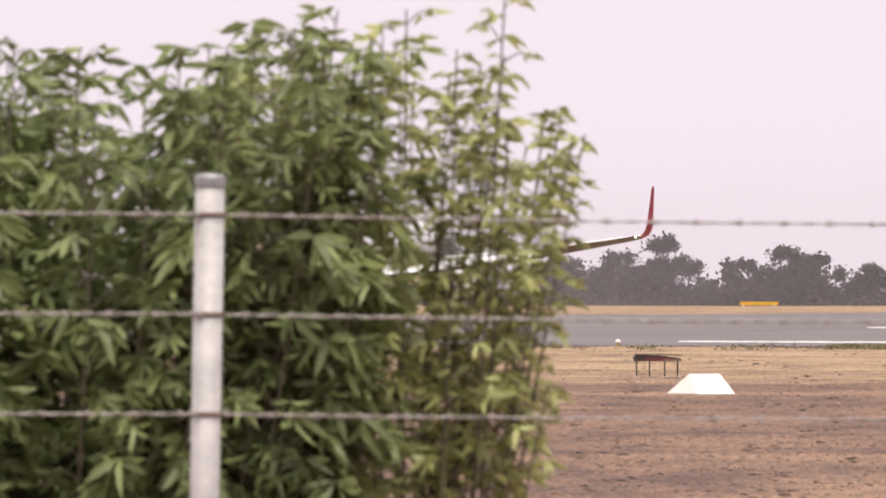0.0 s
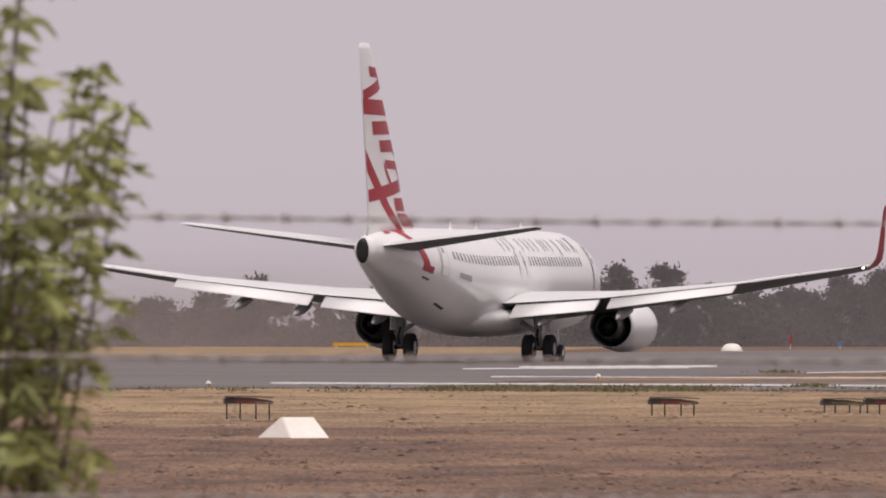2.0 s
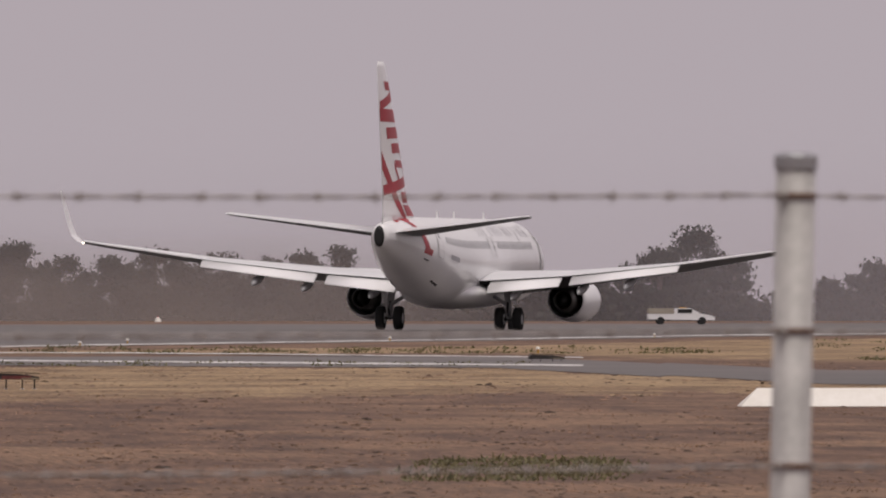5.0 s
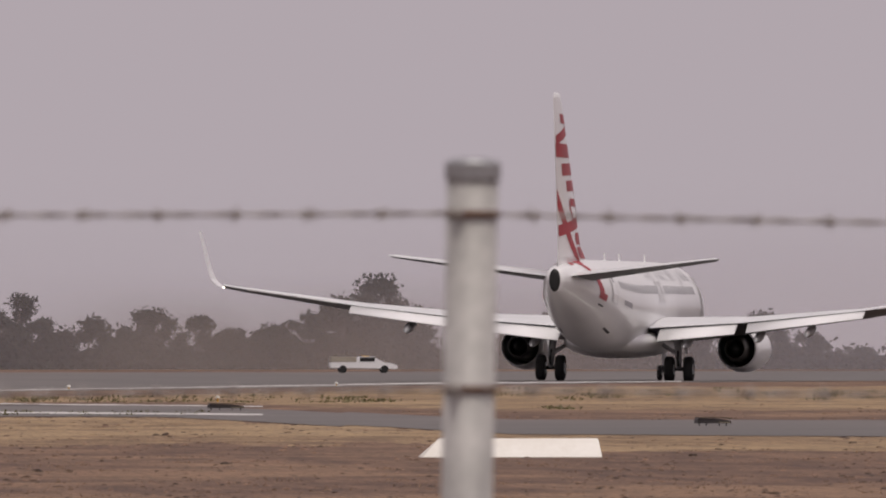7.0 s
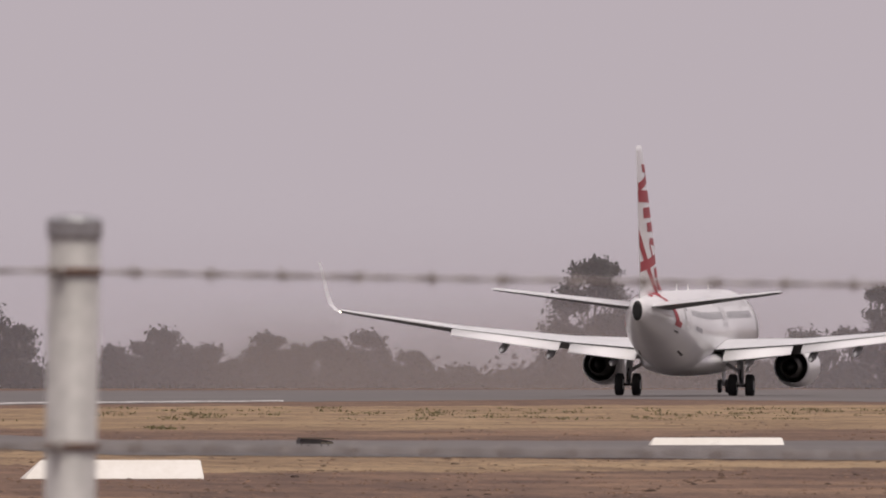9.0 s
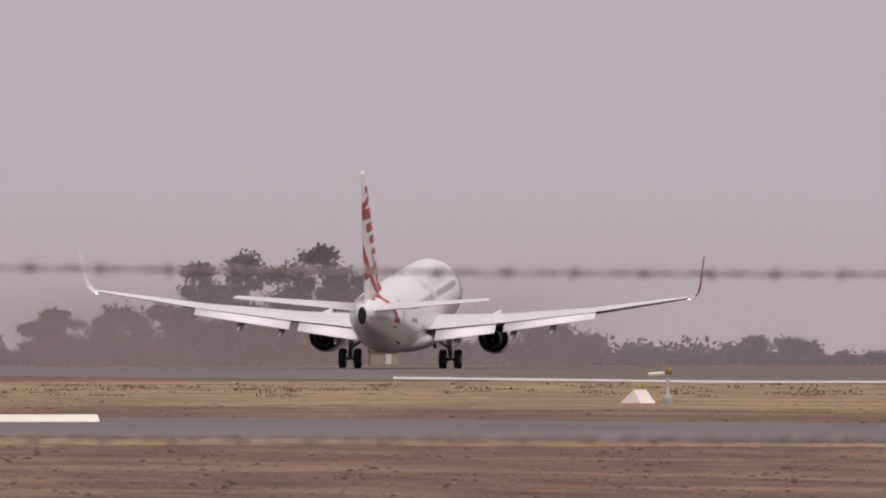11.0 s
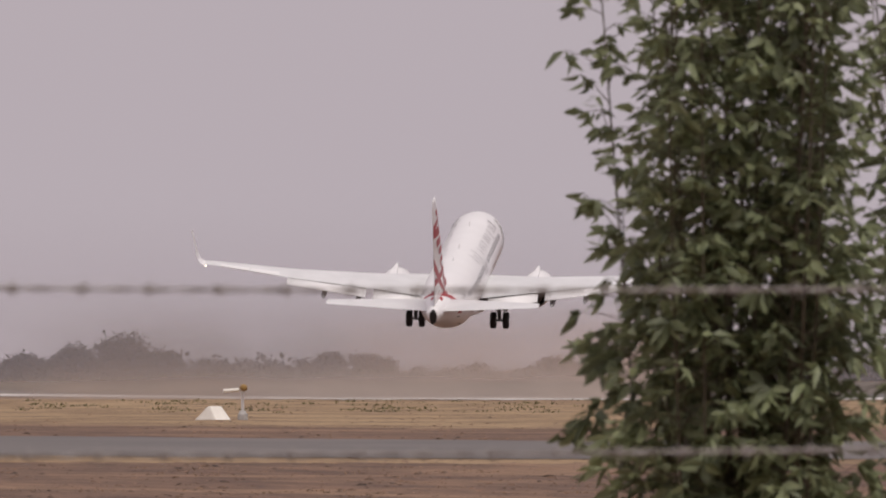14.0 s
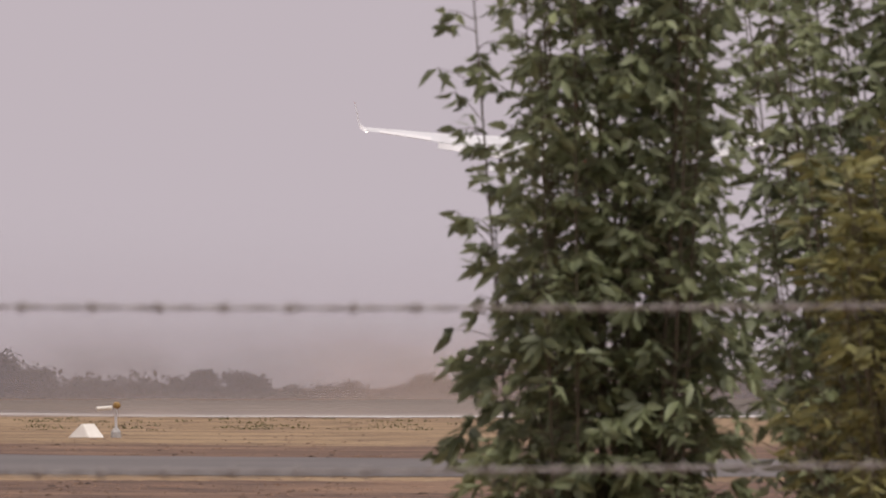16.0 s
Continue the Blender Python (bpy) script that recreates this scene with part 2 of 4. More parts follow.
def box_bm(cx, cy, cz, sx, sy, sz, bevel=0.0):
    bm = bmesh.new()
    bmesh.ops.create_cube(bm, size=1, matrix=Matrix.Translation((cx, cy, cz)) @ Matrix.Diagonal((sx, sy, sz, 1)))
    if bevel:
        bmesh.ops.bevel(bm, geom=bm.edges[:], offset=bevel, segments=2, affect="EDGES")
    return bm


def at_ground(u, v):
    """The place on level ground seen at pan u and v below the horizon."""
    d = EYE * F / v
    return (u * d / F + AX, d - 6.3) if u < 2200 else (u * d / F, d)


# ---- ground: one sheet to the horizon, falling away beyond the runway ----
def ground_z(x, y):
    s = min(max((y - 1080) / 300, 0), 1)
    return -2.6 * s * s * (3 - 2 * s)


def build_ground():
    xs = [-4000, -1500, -500, -200] + [-120 + 12 * i for i in range(36)] + [400, 700, 1500, 4000]
    ys = [-400, -100, -30] + [8 * i for i in range(0, 20)] + [160 + 15 * i for i in range(0, 90)] + [1600, 2000, 3000, 4800]
    verts = [(x, y, ground_z(x, y)) for y in ys for x in xs]
    n = len(xs)
    faces = [(j * n + i, j * n + i + 1, (j + 1) * n + i + 1, (j + 1) * n + i) for j in range(len(ys) - 1) for i in range(n - 1)]
    tagged(put("ground", verts, faces, M_GRASS, smooth=True), "dry brown mown grass field with bare patches", "ground", kind="structure")


def strip(name, near, far, mat, lift, label, category, ragged=0.5, thin=0.0):
    """A flat sheet between two lines on the ground, given by pan and drop. thin: the share of it, from the near edge, over which its cover thins out."""
    rng = random.Random(len(label) + int(near[0][1]))
    count = 700

    def fine(pts):
        out, drift = [], 0.0
        for i in range(count + 1):
            u = pts[0][0] + (pts[-1][0] - pts[0][0]) * i / count
            drift = 0.93 * drift + rng.uniform(-0.3, 0.3) * ragged
            out.append((u, float(np.interp(u, [p[0] for p in pts], [p[1] for p in pts])) + drift + rng.uniform(-0.4, 0.4) * ragged))
        return out

    a, b = fine(near), fine(far)
    shares = (0.0, thin, 1.0) if thin else (0.0, 1.0)
    verts, cover = [], []
    for q in shares:
        for (ua, va), (ub, vb) in zip(a, b):
            x, y = at_ground(ua + q * (ub - ua), va + q * (vb - va))
            # a thinning edge runs out into the ground
            verts.append((x, y, lift if q or not thin else -0.004))
            cover.append(1.0 if q or not thin else 0.0)
    k = count + 1
    faces = [(r * k + i, r * k + i + 1, (r + 1) * k + i + 1, (r + 1) * k + i) for r in range(len(shares) - 1) for i in range(count)]
    ob = put(name, verts, faces, mat)
    ob.data.attributes.new("cover", "FLOAT", "POINT").data.foreach_set("value", cover)
    return tagged(ob, label, category, kind="structure")


build_ground()
strip("runway", [(-1800, 121), (0, 116), (900, 92), (2360, 72), (3400, 62), (4200, 70), (5400, 76), (6400, 76)],
      [(-1800, 64), (0, 58), (500, 55), (900, 50), (2360, 48), (3400, 46), (4200, 46), (5400, 46), (6400, 46)], M_ASPHALT, 0.009,
      "dark grey asphalt runway with faded white lines", "runway")
strip("taxiway", [(-1800, 122), (0, 117), (1900, 127), (2500, 160), (4000, 170), (5200, 180), (6400, 182)],
      [(-1800, 115), (0, 110), (1900, 106), (2500, 134), (4000, 136), (5200, 148), (6400, 150)], M_ASPHALT, 0.013,
      "grey asphalt taxiway across the dry grass", "taxiway")
strip("verge", [(500, 104), (1900, 105), (2450, 133), (4000, 134), (5200, 146), (6400, 148)],
      [(500, 102), (1900, 88), (2450, 76), (4000, 72), (5200, 78), (6400, 78)], M_STRAW, 0.004, "pale straw grass verge beside the runway", "verge", 1.2, thin=0.5)
strip("verge", [(-1800, 300), (0, 290), (1200, 275), (1900, 225), (2380, 198)],
      [(-1800, 123), (0, 118), (1900, 128), (2380, 155)], M_STRAW, 0.004, "pale straw grass verge beside the taxiway", "verge", 4.0, thin=0.9)
strip("verge", [(2375, 200), (3400, 193), (3800, 186), (6400, 192)],
      [(2375, 155), (3400, 167), (3800, 169), (6400, 182)], M_STRAW, 0.004, "narrow olive straw verge beside the taxiway", "verge", 2.0, thin=0.4)
strip("verge", [(-1800, 65), (0, 59), (420, 56), (560, 46)], [(-1800, 44.6), (0, 44.6), (420, 44.6), (560, 44.6)], M_STRAW, 0.013,
      "straw grass on the far side of the runway", "verge", 0.6)


strip("undergrowth", [(4150, 50), (4300, 60), (4700, 67), (6400, 67)], [(4150, 45.5), (4400, 45.5), (4700, 45.5), (6400, 45.5)], M_LITTER, 0.014,
      "dark dry undergrowth below the far trees", "undergrowth", 1.5)


def line(name, pts, half, label):
    near = [(u, v + half) for u, v in pts]
    far = [(u, v - half) for u, v in pts]
    return strip(name, near, far, M_MARK, 0.018, label, "marking", 0.4)


line("edge_line", [(-40, 109), (900, 113), (2060, 123)], 1.3, "worn white painted taxiway edge line")
line("edge_line", [(350, 98), (1300, 101), (2060, 109)], 0.8, "worn white painted taxiway line")
line("edge_line", [(909, 91), (2359, 69), (2800, 66)], 0.8, "worn white painted runway edge line")
line("edge_line", [(4225, 67), (4803, 74), (5600, 75), (6400, 75)], 2.0, "white painted runway edge line")
line("edge_line", [(400, 81), (750, 79)], 1.8, "white painted runway marking bar")
line("edge_line", [(300, 84), (700, 82)], 1.0, "white painted runway marking bar")


# ---- the airliner ----
def ring(y, zc, w, h, k=28):
    return [(w * math.sin(2 * math.pi * j / k), y, zc + h * math.cos(2 * math.pi * j / k)) for j in range(k)]


FUSE = [(19.5, 2.75, 0.08, 0.08), (19.2, 2.78, 0.42, 0.40), (18.5, 2.85, 0.88, 0.82), (17.3, 3.02, 1.45, 1.42), (15.8, 3.18, 1.76, 1.84), (14.2, 3.27, 1.88, 2.0),
        (12.0, 3.28, 1.88, 2.02), (6.0, 3.28, 1.88, 2.02), (0.0, 3.28, 1.88, 2.02), (-5.0, 3.28, 1.88, 2.02), (-7.5, 3.38, 1.84, 1.92), (-10.0, 3.62, 1.68, 1.68),
        (-12.5, 3.92, 1.40, 1.36), (-15.0, 4.18, 1.02, 1.04), (-17.0, 4.34, 0.66, 0.74), (-18.1, 4.40, 0.42, 0.52), (-18.5, 4.42, 0.34, 0.42)]


def hull(y):
    """Centre height, half width and half height of the fuselage at y."""
    for a, b in zip(FUSE, FUSE[1:]):
        if a[0] >= y >= b[0]:
            s = (a[0] - y) / (a[0] - b[0])
            return tuple(a[i] + s * (b[i] - a[i]) for i in (1, 2, 3))
    return FUSE[-1][1:]


def skin(y, a, out=0.012):
    """A place on the right flank; a: degrees up from the widest line."""
    zc, w, h = hull(y)
    a = radians(a)
    return ((w + out) * math.cos(a), y, zc + (h + out) * math.sin(a))


def patch(name, mat, parent, y0, y1, a0, a1, lean=0.0, k=3, side=1, label="", out=0.012):
    """A thin panel that lies on the flank; lean shifts its top forward."""
    verts, faces = [], []
    for j in range(k + 1):
        a = a0 + (a1 - a0) * j / k
        for y in (y0, y1):
            x, yy, z = skin(y + lean * j / k, a, out)
            verts.append((side * x, yy, z))
    for j in range(k):
        f = (2 * j, 2 * j + 1, 2 * j + 3, 2 * j + 2)
        faces.append(f if side < 0 else f[::-1])
    return put(name, verts, faces, mat, parent, label)


def foil(le, chord, thick, span_axis, n=9, droop=0.0, tilt=0.003):
    """Airfoil ring in a plane of constant span; le = (x, y, z) of the leading edge."""
    x, y, z = le
    up, lo = [], []
    for i in range(n + 1):
        s = (1 - math.cos(math.pi * i / n)) / 2
        t = 5 * thick * (0.2969 * math.sqrt(s) - 0.126 * s - 0.3516 * s * s + 0.2843 * s ** 3 - 0.1015 * s ** 4) * chord
        camber = 0.02 * chord * 4 * s * (1 - s) - droop * s * s * chord
        up.append((s, camber + t))
        lo.append((s, camber - t * (1.25 if span_axis == "x" else 1.0)))
    prof = up + lo[-2:0:-1]
    if span_axis == "x":
        return [(x, y - s * chord, z + t - tilt * s * chord) for s, t in prof]
    return [(x + t, y - s * chord, z) for s, t in prof]


WING = [(0.0, 7.4, 1.95, 8.9, 0.13), (1.9, 6.3, 2.1, 7.8, 0.13), (5.8, 4.05, 2.46, 5.45, 0.115), (11.0, 1.1, 3.08, 3.55, 0.105), (16.2, -1.86, 3.92, 1.75, 0.10),
        (16.9, -2.35, 4.05, 1.6, 0.09)]


def twist(x):
    """The wing's nose-down twist, growing towards the tip."""
    return -0.032 - 0.0006 * x - 0.0018 * max(x - 6.0, 0)


def wing_at(x):
    for a, b in zip(WING, WING[1:]):
        if a[0] <= x <= b[0]:
            s = (x - a[0]) / (b[0] - a[0])
            return tuple(a[i] + s * (b[i] - a[i]) for i in range(5))
    return WING[-1]


def cyl_x(cx, cy, cz, r, w, k=24, prof=((-1, 0.62), (-0.98, 0.9), (-0.7, 1.0), (0.7, 1.0), (0.98, 0.9), (1, 0.62))):
    rings = [[(cx + p * w / 2, cy + r * q * math.sin(2 * math.pi * j / k), cz + r * q * math.cos(2 * math.pi * j / k)) for j in range(k)] for p, q in prof]
    return loft(rings)


def body_y(stations, cx, cz, k=24):
    return [[(cx + r * math.sin(2 * math.pi * j / k), y, cz + r * math.cos(2 * math.pi * j / k)) for j in range(k)] for y, r in stations]


def wheel(parent, x, y, r, w):
    v, f = cyl_x(x, y, r, r, w)
    tyre = put("wheel", v, f, M_RUBBER, parent, "black rubber tyre", smooth=True)
    v, f = cyl_x(x, y, r, r * 0.55, w * 1.02, prof=((-1, 0.7), (-0.95, 1.0), (0.95, 1.0), (1, 0.7)))
    put("rim", v, f, M_GREY, tyre, "grey wheel rim")


wings = {}


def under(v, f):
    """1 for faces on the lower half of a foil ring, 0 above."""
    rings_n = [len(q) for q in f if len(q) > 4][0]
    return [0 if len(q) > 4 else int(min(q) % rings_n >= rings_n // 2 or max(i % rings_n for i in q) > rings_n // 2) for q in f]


def build_airliner():
    plane = empty("airliner", Matrix())
    tagged(plane, "white twin-engine jet airliner with red tail lettering", "airplane")
    v, f = loft([ring(*s) for s in FUSE])
    body = put("fuselage", v, f, M_WHITE, plane, "glossy white painted fuselage", smooth=True)
    # belly fairing
    st = [(7.6, 1.75, 0.2, 0.1), (6.6, 1.75, 1.5, 0.5), (4.0, 1.72, 2.15, 0.72), (-1.0, 1.72, 2.15, 0.72), (-3.2, 1.75, 1.5, 0.5), (-5.0, 1.7, 0.3, 0.15)]
    v, f = loft([ring(*s, k=20) for s in st])
    put("belly_fairing", v, f, M_WHITE, plane, "white wing root fairing", smooth=True)
    # tail cone outlet
    v, f = loft([ring(-18.45, 4.38, 0.25, 0.50, 20), ring(-18.62, 4.38, 0.23, 0.48, 20), ring(-18.64, 4.38, 0.12, 0.3, 20)])
    put("exhaust_outlet", v, f, M_DARK, plane, "dark oval tail exhaust outlet", smooth=True)
    # fin
    fin = [(4.9, -8.0, 10.0, 0.03), (5.45, -10.4, 7.3, 0.04), (6.0, -11.9, 5.9, 0.055), (7.2, -12.85, 5.25, 0.062), (10.0, -15.4, 3.5, 0.062), (12.2, -17.5, 2.05, 0.06), (12.45, -17.9, 1.5, 0.04)]
    v, f = loft([foil((0, y, z), c, t, "z") for z, y, c, t in fin])
    finob = put("tail_fin", v, f, M_WHITE, plane, "tall white tail fin with red lettering", smooth=True)

    def fin_at(z):
        for a, b in zip(fin, fin[1:]):
            if a[0] <= z <= b[0]:
                s = (z - a[0]) / (b[0] - a[0])
                return tuple(a[i] + s * (b[i] - a[i]) for i in (1, 2, 3))
        return fin[-1][1:]

    def on_fin(s, z, side):
        y, c, t = fin_at(z)
        th = 5 * t * (0.2969 * math.sqrt(s) - 0.126 * s - 0.3516 * s * s + 0.2843 * s ** 3 - 0.1015 * s ** 4) * c + 0.012
        return (side * (th + 0.02 * c * 4 * s * (1 - s) * side), y - s * c, z)

    # red strokes: chord fraction and height at both ends of each stroke, and half width in height
    strokes = [(0.05, 11.3, 0.6, 11.35, 0.2), (0.04, 10.95, 0.95, 10.4, 0.2), (0.04, 9.95, 0.97, 9.98, 0.3), (0.08, 9.2, 0.75, 9.15, 0.26), (0.05, 8.5, 0.6, 8.45, 0.23),
               (0.02, 8.15, 0.14, 8.4, 0.18), (0.05, 7.72, 0.5, 7.76, 0.17), (0.03, 7.25, 0.14, 7.7, 0.18), (0.42, 6.9, 0.55, 7.7, 0.2), (0.98, 7.9, 0.46, 5.35, 0.42),
               (0.97, 6.5, 0.05, 7.0, 0.24), (0.05, 6.2, 0.4, 6.2, 0.25), (0.06, 5.6, 0.4, 5.6, 0.25)]
    for side in (1, -1):
        for s0, z0, s1, z1, hw in strokes:
            n, vs = 6, []
            for i in range(n + 1):
                q = i / n
                s, z = s0 + q * (s1 - s0), z0 + q * (z1 - z0)
                for dz in (-hw, hw):
                    vs.append(on_fin(min(max(s, 0.02), 0.98), z + dz, side))
            fs = [(2 * i, 2 * i + 1, 2 * i + 3, 2 * i + 2) for i in range(n)]
            put("red_stroke", vs, fs if side < 0 else [q[::-1] for q in fs], M_RED, finob, "red painted stroke")
    # tail of the lettering on the fuselage
    for side in (1, -1):
        patch("red_stroke", M_RED, body, -13.35, -12.65, -8, 80, lean=-2.0, k=14, side=side, label="red painted stroke")
        patch("red_stroke", M_RED, body, -13.5, -12.35, -17, -5, lean=0.1, side=side, label="red painted stroke")
        patch("red_stroke", M_RED, body, -16.3, -13.8, 62, 78, lean=0.3, side=side, label="red painted stroke")
    # wings
    for side, word in ((1, "right"), (-1, "left")):
        v, f = loft([[(side * x, y, z) for x, y, z in foil((x, y, z), c, t, "x", tilt=twist(x))] for x, y, z, c, t in WING])
        if side < 0:
            f = [q[::-1] for q in f]
        # lower faces carry the wing's own shade in their darker grey
        w = put("wing", v, f, None, plane, "pale swept wing, grey underside with painted shade", mats=[M_GREY, M_UNDER_SHADED], mat_index=under(v, f))
        wings[side] = w
        # winglet, white inside and red outside
        vs = [(16.9, -2.35, 4.05, 1.6), (17.15, -2.55, 4.16, 1.5), (17.38, -2.85, 4.42, 1.36), (17.5, -3.15, 4.8, 1.2), (17.78, -4.2, 6.3, 0.62), (17.83, -4.45, 6.52, 0.4)]
        verts, faces, idx = [], [], []
        for i, (x, y, z, c) in enumerate(vs):
            o = 0.05 if i else 0.07
            verts += [(side * (x - o), y - 0.3 * c, z + 0.02), (side * x, y, z), (side * (x + o * 0.6), y - 0.4 * c, z - 0.03), (side * x, y - c, z)]
        for i in range(len(vs) - 1):
            for j in range(4):
                q = (4 * i + j, 4 * i + (j + 1) % 4, 4 * i + 4 + (j + 1) % 4, 4 * i + 4 + j)
                faces.append(q if side > 0 else q[::-1])
                idx.append(1 if j in (1, 2) else 0)
        faces.append((20, 21, 22, 23))
        idx.append(1)
        put("winglet", verts, faces, None, w, "upturned wing tip, red outside and white inside", mats=[M_WHITE, M_RED], mat_index=idx)
        # navigation lamp
        bm = bmesh.new()
        bmesh.ops.create_uvsphere(bm, u_segments=10, v_segments=6, radius=0.042, matrix=Matrix.Translation((side * 16.85, -3.98, 4.06)))
        part("wing_lamp", bm, M_LAMP, w, "small lit white wing tip lamp")
        # lowered flaps, two sections
        for x0, x1 in ((2.2, 5.6), (6.1, 11.4)):
            rings_f = []
            for x in (x0, x1):
                _, y, z, c, t = wing_at(x)
                fl = 0.17 * c + 0.35
                te = (x, y - 0.93 * c, z - 0.93 * c * twist(x) - 0.01)
                r = foil(te, fl, 0.12, "x", n=6, droop=0.0)
                rings_f.append([(side * px, py, pz - (te[1] - py) * 0.36) for px, py, pz in r])
            v, f = loft(rings_f)
            put("flap", v, f if side > 0 else [q[::-1] for q in f], M_WHITE, w, "lowered pale wing flap", smooth=True)
        for x in (12.0, 14.0):
            _, y, z, c, t = wing_at(x)
            _, y2, z2, c2, t2 = wing_at(x + 1.9)
            v = [(side * x, y - 0.75 * c, z + (0.045 - 0.75 * twist(x)) * c + 0.02), (side * (x + 1.9), y2 - 0.75 * c2, z2 + (0.045 - 0.75 * twist(x + 1.9)) * c2 + 0.02), (side * (x + 1.9), y2 - 1.0 * c2, z2 - c2 * twist(x + 1.9) + 0.03),
                 (side * x, y - 1.0 * c, z - c * twist(x) + 0.03)]
            put("aileron", v + [(a, b, q - 0.05) for a, b, q in v], [(0, 1, 2, 3), (7, 6, 5, 4), (2, 6, 7, 3), (0, 4, 5, 1), (1, 5, 6, 2), (3, 7, 4, 0)], M_WHITE, w, "pale aileron panel")
        # flap track fairings
        for x in (3.4, 6.6, 8.9):
            _, y, z, c, t = wing_at(x)
            ye = y - c
            prof = [(ye + 2.0, 0.03), (ye + 1.4, 0.18), (ye + 0.4, 0.26), (ye - 0.5, 0.22), (ye - 1.1, 0.03)]
            rings_t = [[(side * x + r * 0.75 * math.sin(0.6283 * j), yy, z - 0.20 - 0.13 * i + r * 0.85 * math.cos(0.6283 * j)) for j in range(10)] for i, (yy, r) in enumerate(prof)]
            v, f = loft(rings_t)
            put("flap_fairing", v, f, M_FAIR, w, "grey canoe-shaped flap fairing", smooth=True)
        # stabiliser
        st = [(0.3, -12.9, 4.45, 4.4, 0.09), (0.9, -13.4, 4.52, 4.1, 0.09), (6.95, -17.9, 5.30, 1.65, 0.085), (7.12, -18.25, 5.32, 1.15, 0.05)]
        v, f = loft([[(side * x, y, z) for x, y, z in foil((x, y, z), c, t, "x", n=7, tilt=-0.02)] for x, y, z, c, t in st])
        # shade under the tailplane is painted on its lower faces too
        put("stabiliser", v, f if side > 0 else [q[::-1] for q in f], None, plane, "pale horizontal tailplane, underside darkened with painted shade", mats=[M_GREY, M_UNDER_SHADED], mat_index=under(v, f))
        # engine
        cx, cz = side * 4.85, 1.48
        v, f = loft(body_y([(8.35, 0.754), (8.55, 0.874), (8.40, 0.975), (7.45, 1.049), (6.05, 1.058), (4.95, 0.975), (4.15, 0.865), (4.13, 0.828), (4.95, 0.874), (6.25, 0.782)], cx, cz), cap=False)
        eng = put("engine", v, f, M_WHITE, plane, "white engine nacelle with dark core", smooth=True)
        v, f = loft(body_y([(6.45, 0.911), (6.05, 0.902), (5.95, 0.644)], cx, cz))
        put("fan_duct", v, f, M_DARK, eng, "dark bypass duct")
        v, f = loft(body_y([(6.05, 0.662), (4.65, 0.626), (3.45, 0.460), (3.43, 0.423), (4.25, 0.405)], cx, cz), cap=False)
        put("core_nozzle", v, f, M_STEEL, eng, "dark metal exhaust nozzle", smooth=True)
        v, f = loft(body_y([(4.35, 0.386), (4.05, 0.350), (3.05, 0.046)], cx, cz))
        put("exhaust_plug", v, f, M_DARK, eng, "dark exhaust plug", smooth=True)
        v, f = loft([[(cx + dx * s, y, z) for dx, z in ((-1, zz0), (1, zz0), (1, zz1), (-1, zz1))] for y, s, zz0, zz1 in ((8.0, 0.06, 2.6, 2.8), (5.8, 0.2, 2.3, 2.8), (3.2, 0.2, 2.1, 2.65), (1.2, 0.06, 2.25, 2.45))])
        put("pylon", v, f, M_WHITE, eng, "white engine pylon")
        # main gear
        gear = put("landing_gear", *tube([(side * 2.86, 0.0, 0.56), (side * 2.82, 0, 1.3), (side * 2.7, 0.05, 2.4)], [0.12, 0.15, 0.2], 10), M_FAIR, plane, "grey main landing gear leg", smooth=True)
        put("axle", *tube([(side * 2.86 - 0.5, 0, 0.56), (side * 2.86 + 0.5, 0, 0.56)], 0.08, 8), M_DARK, gear)
        put("brace", *tube([(side * 2.8, 0.0, 1.2), (side * 1.5, 0.1, 2.0)], 0.09, 8), M_FAIR, gear)
        put("drag_link", *tube([(side * 2.85, -0.12, 0.7), (side * 2.85, -0.38, 1.0), (side * 2.82, -0.12, 1.35)], 0.05, 6), M_DARK, gear)
        part("gear_door", box_bm(side * 3.15, 0, 1.75, 0.05, 0.9, 1.0, 0.015), M_WHITE, gear, "white gear leg door")
        for dx in (-0.43, 0.43):
            wheel(plane, side * 2.86 + dx, 0, 0.56, 0.40)
        # cabin windows, doors, rows of lettering on the flank
        for i in range(44):
            y = 12.2 - 0.508 * i
            if i in (19, 21) or y < -9.8:
                continue
            patch("window", M_GLASS, body, y - 0.085, y + 0.085, 17, 28, k=2, side=side)
        for y0, y1 in ((14.2, 15.1), (-11.4, -10.6)):
            door = patch("door", M_WHITE, body, y0, y1, -12, 48, k=8, side=side, label="white cabin door", out=0.02)
            for yy in (y0, y1):
                patch("door_seam", M_TITLE, door, yy - 0.025, yy + 0.025, -12, 48, k=8, side=side, out=0.026)
            for aa in (-12, 47):
                patch("door_seam", M_TITLE, door, y0, y1, aa, aa + 1.2, k=1, side=side, out=0.026)
            patch("door_window", M_GLASS, door, (y0 + y1) / 2 - 0.1, (y0 + y1) / 2 + 0.1, 22, 30, k=1, side=side, out=0.028)
        for yy in (2.3, 1.2):
            ex = patch("exit_door", M_WHITE, body, yy - 0.27, yy + 0.27, 6, 36, k=4, side=side, out=0.016, label="overwing exit panel")
            for e in (-0.27, 0.25):
                patch("door_seam", M_TITLE, ex, yy + e, yy + e + 0.03, 6, 36, k=4, side=side, out=0.022)
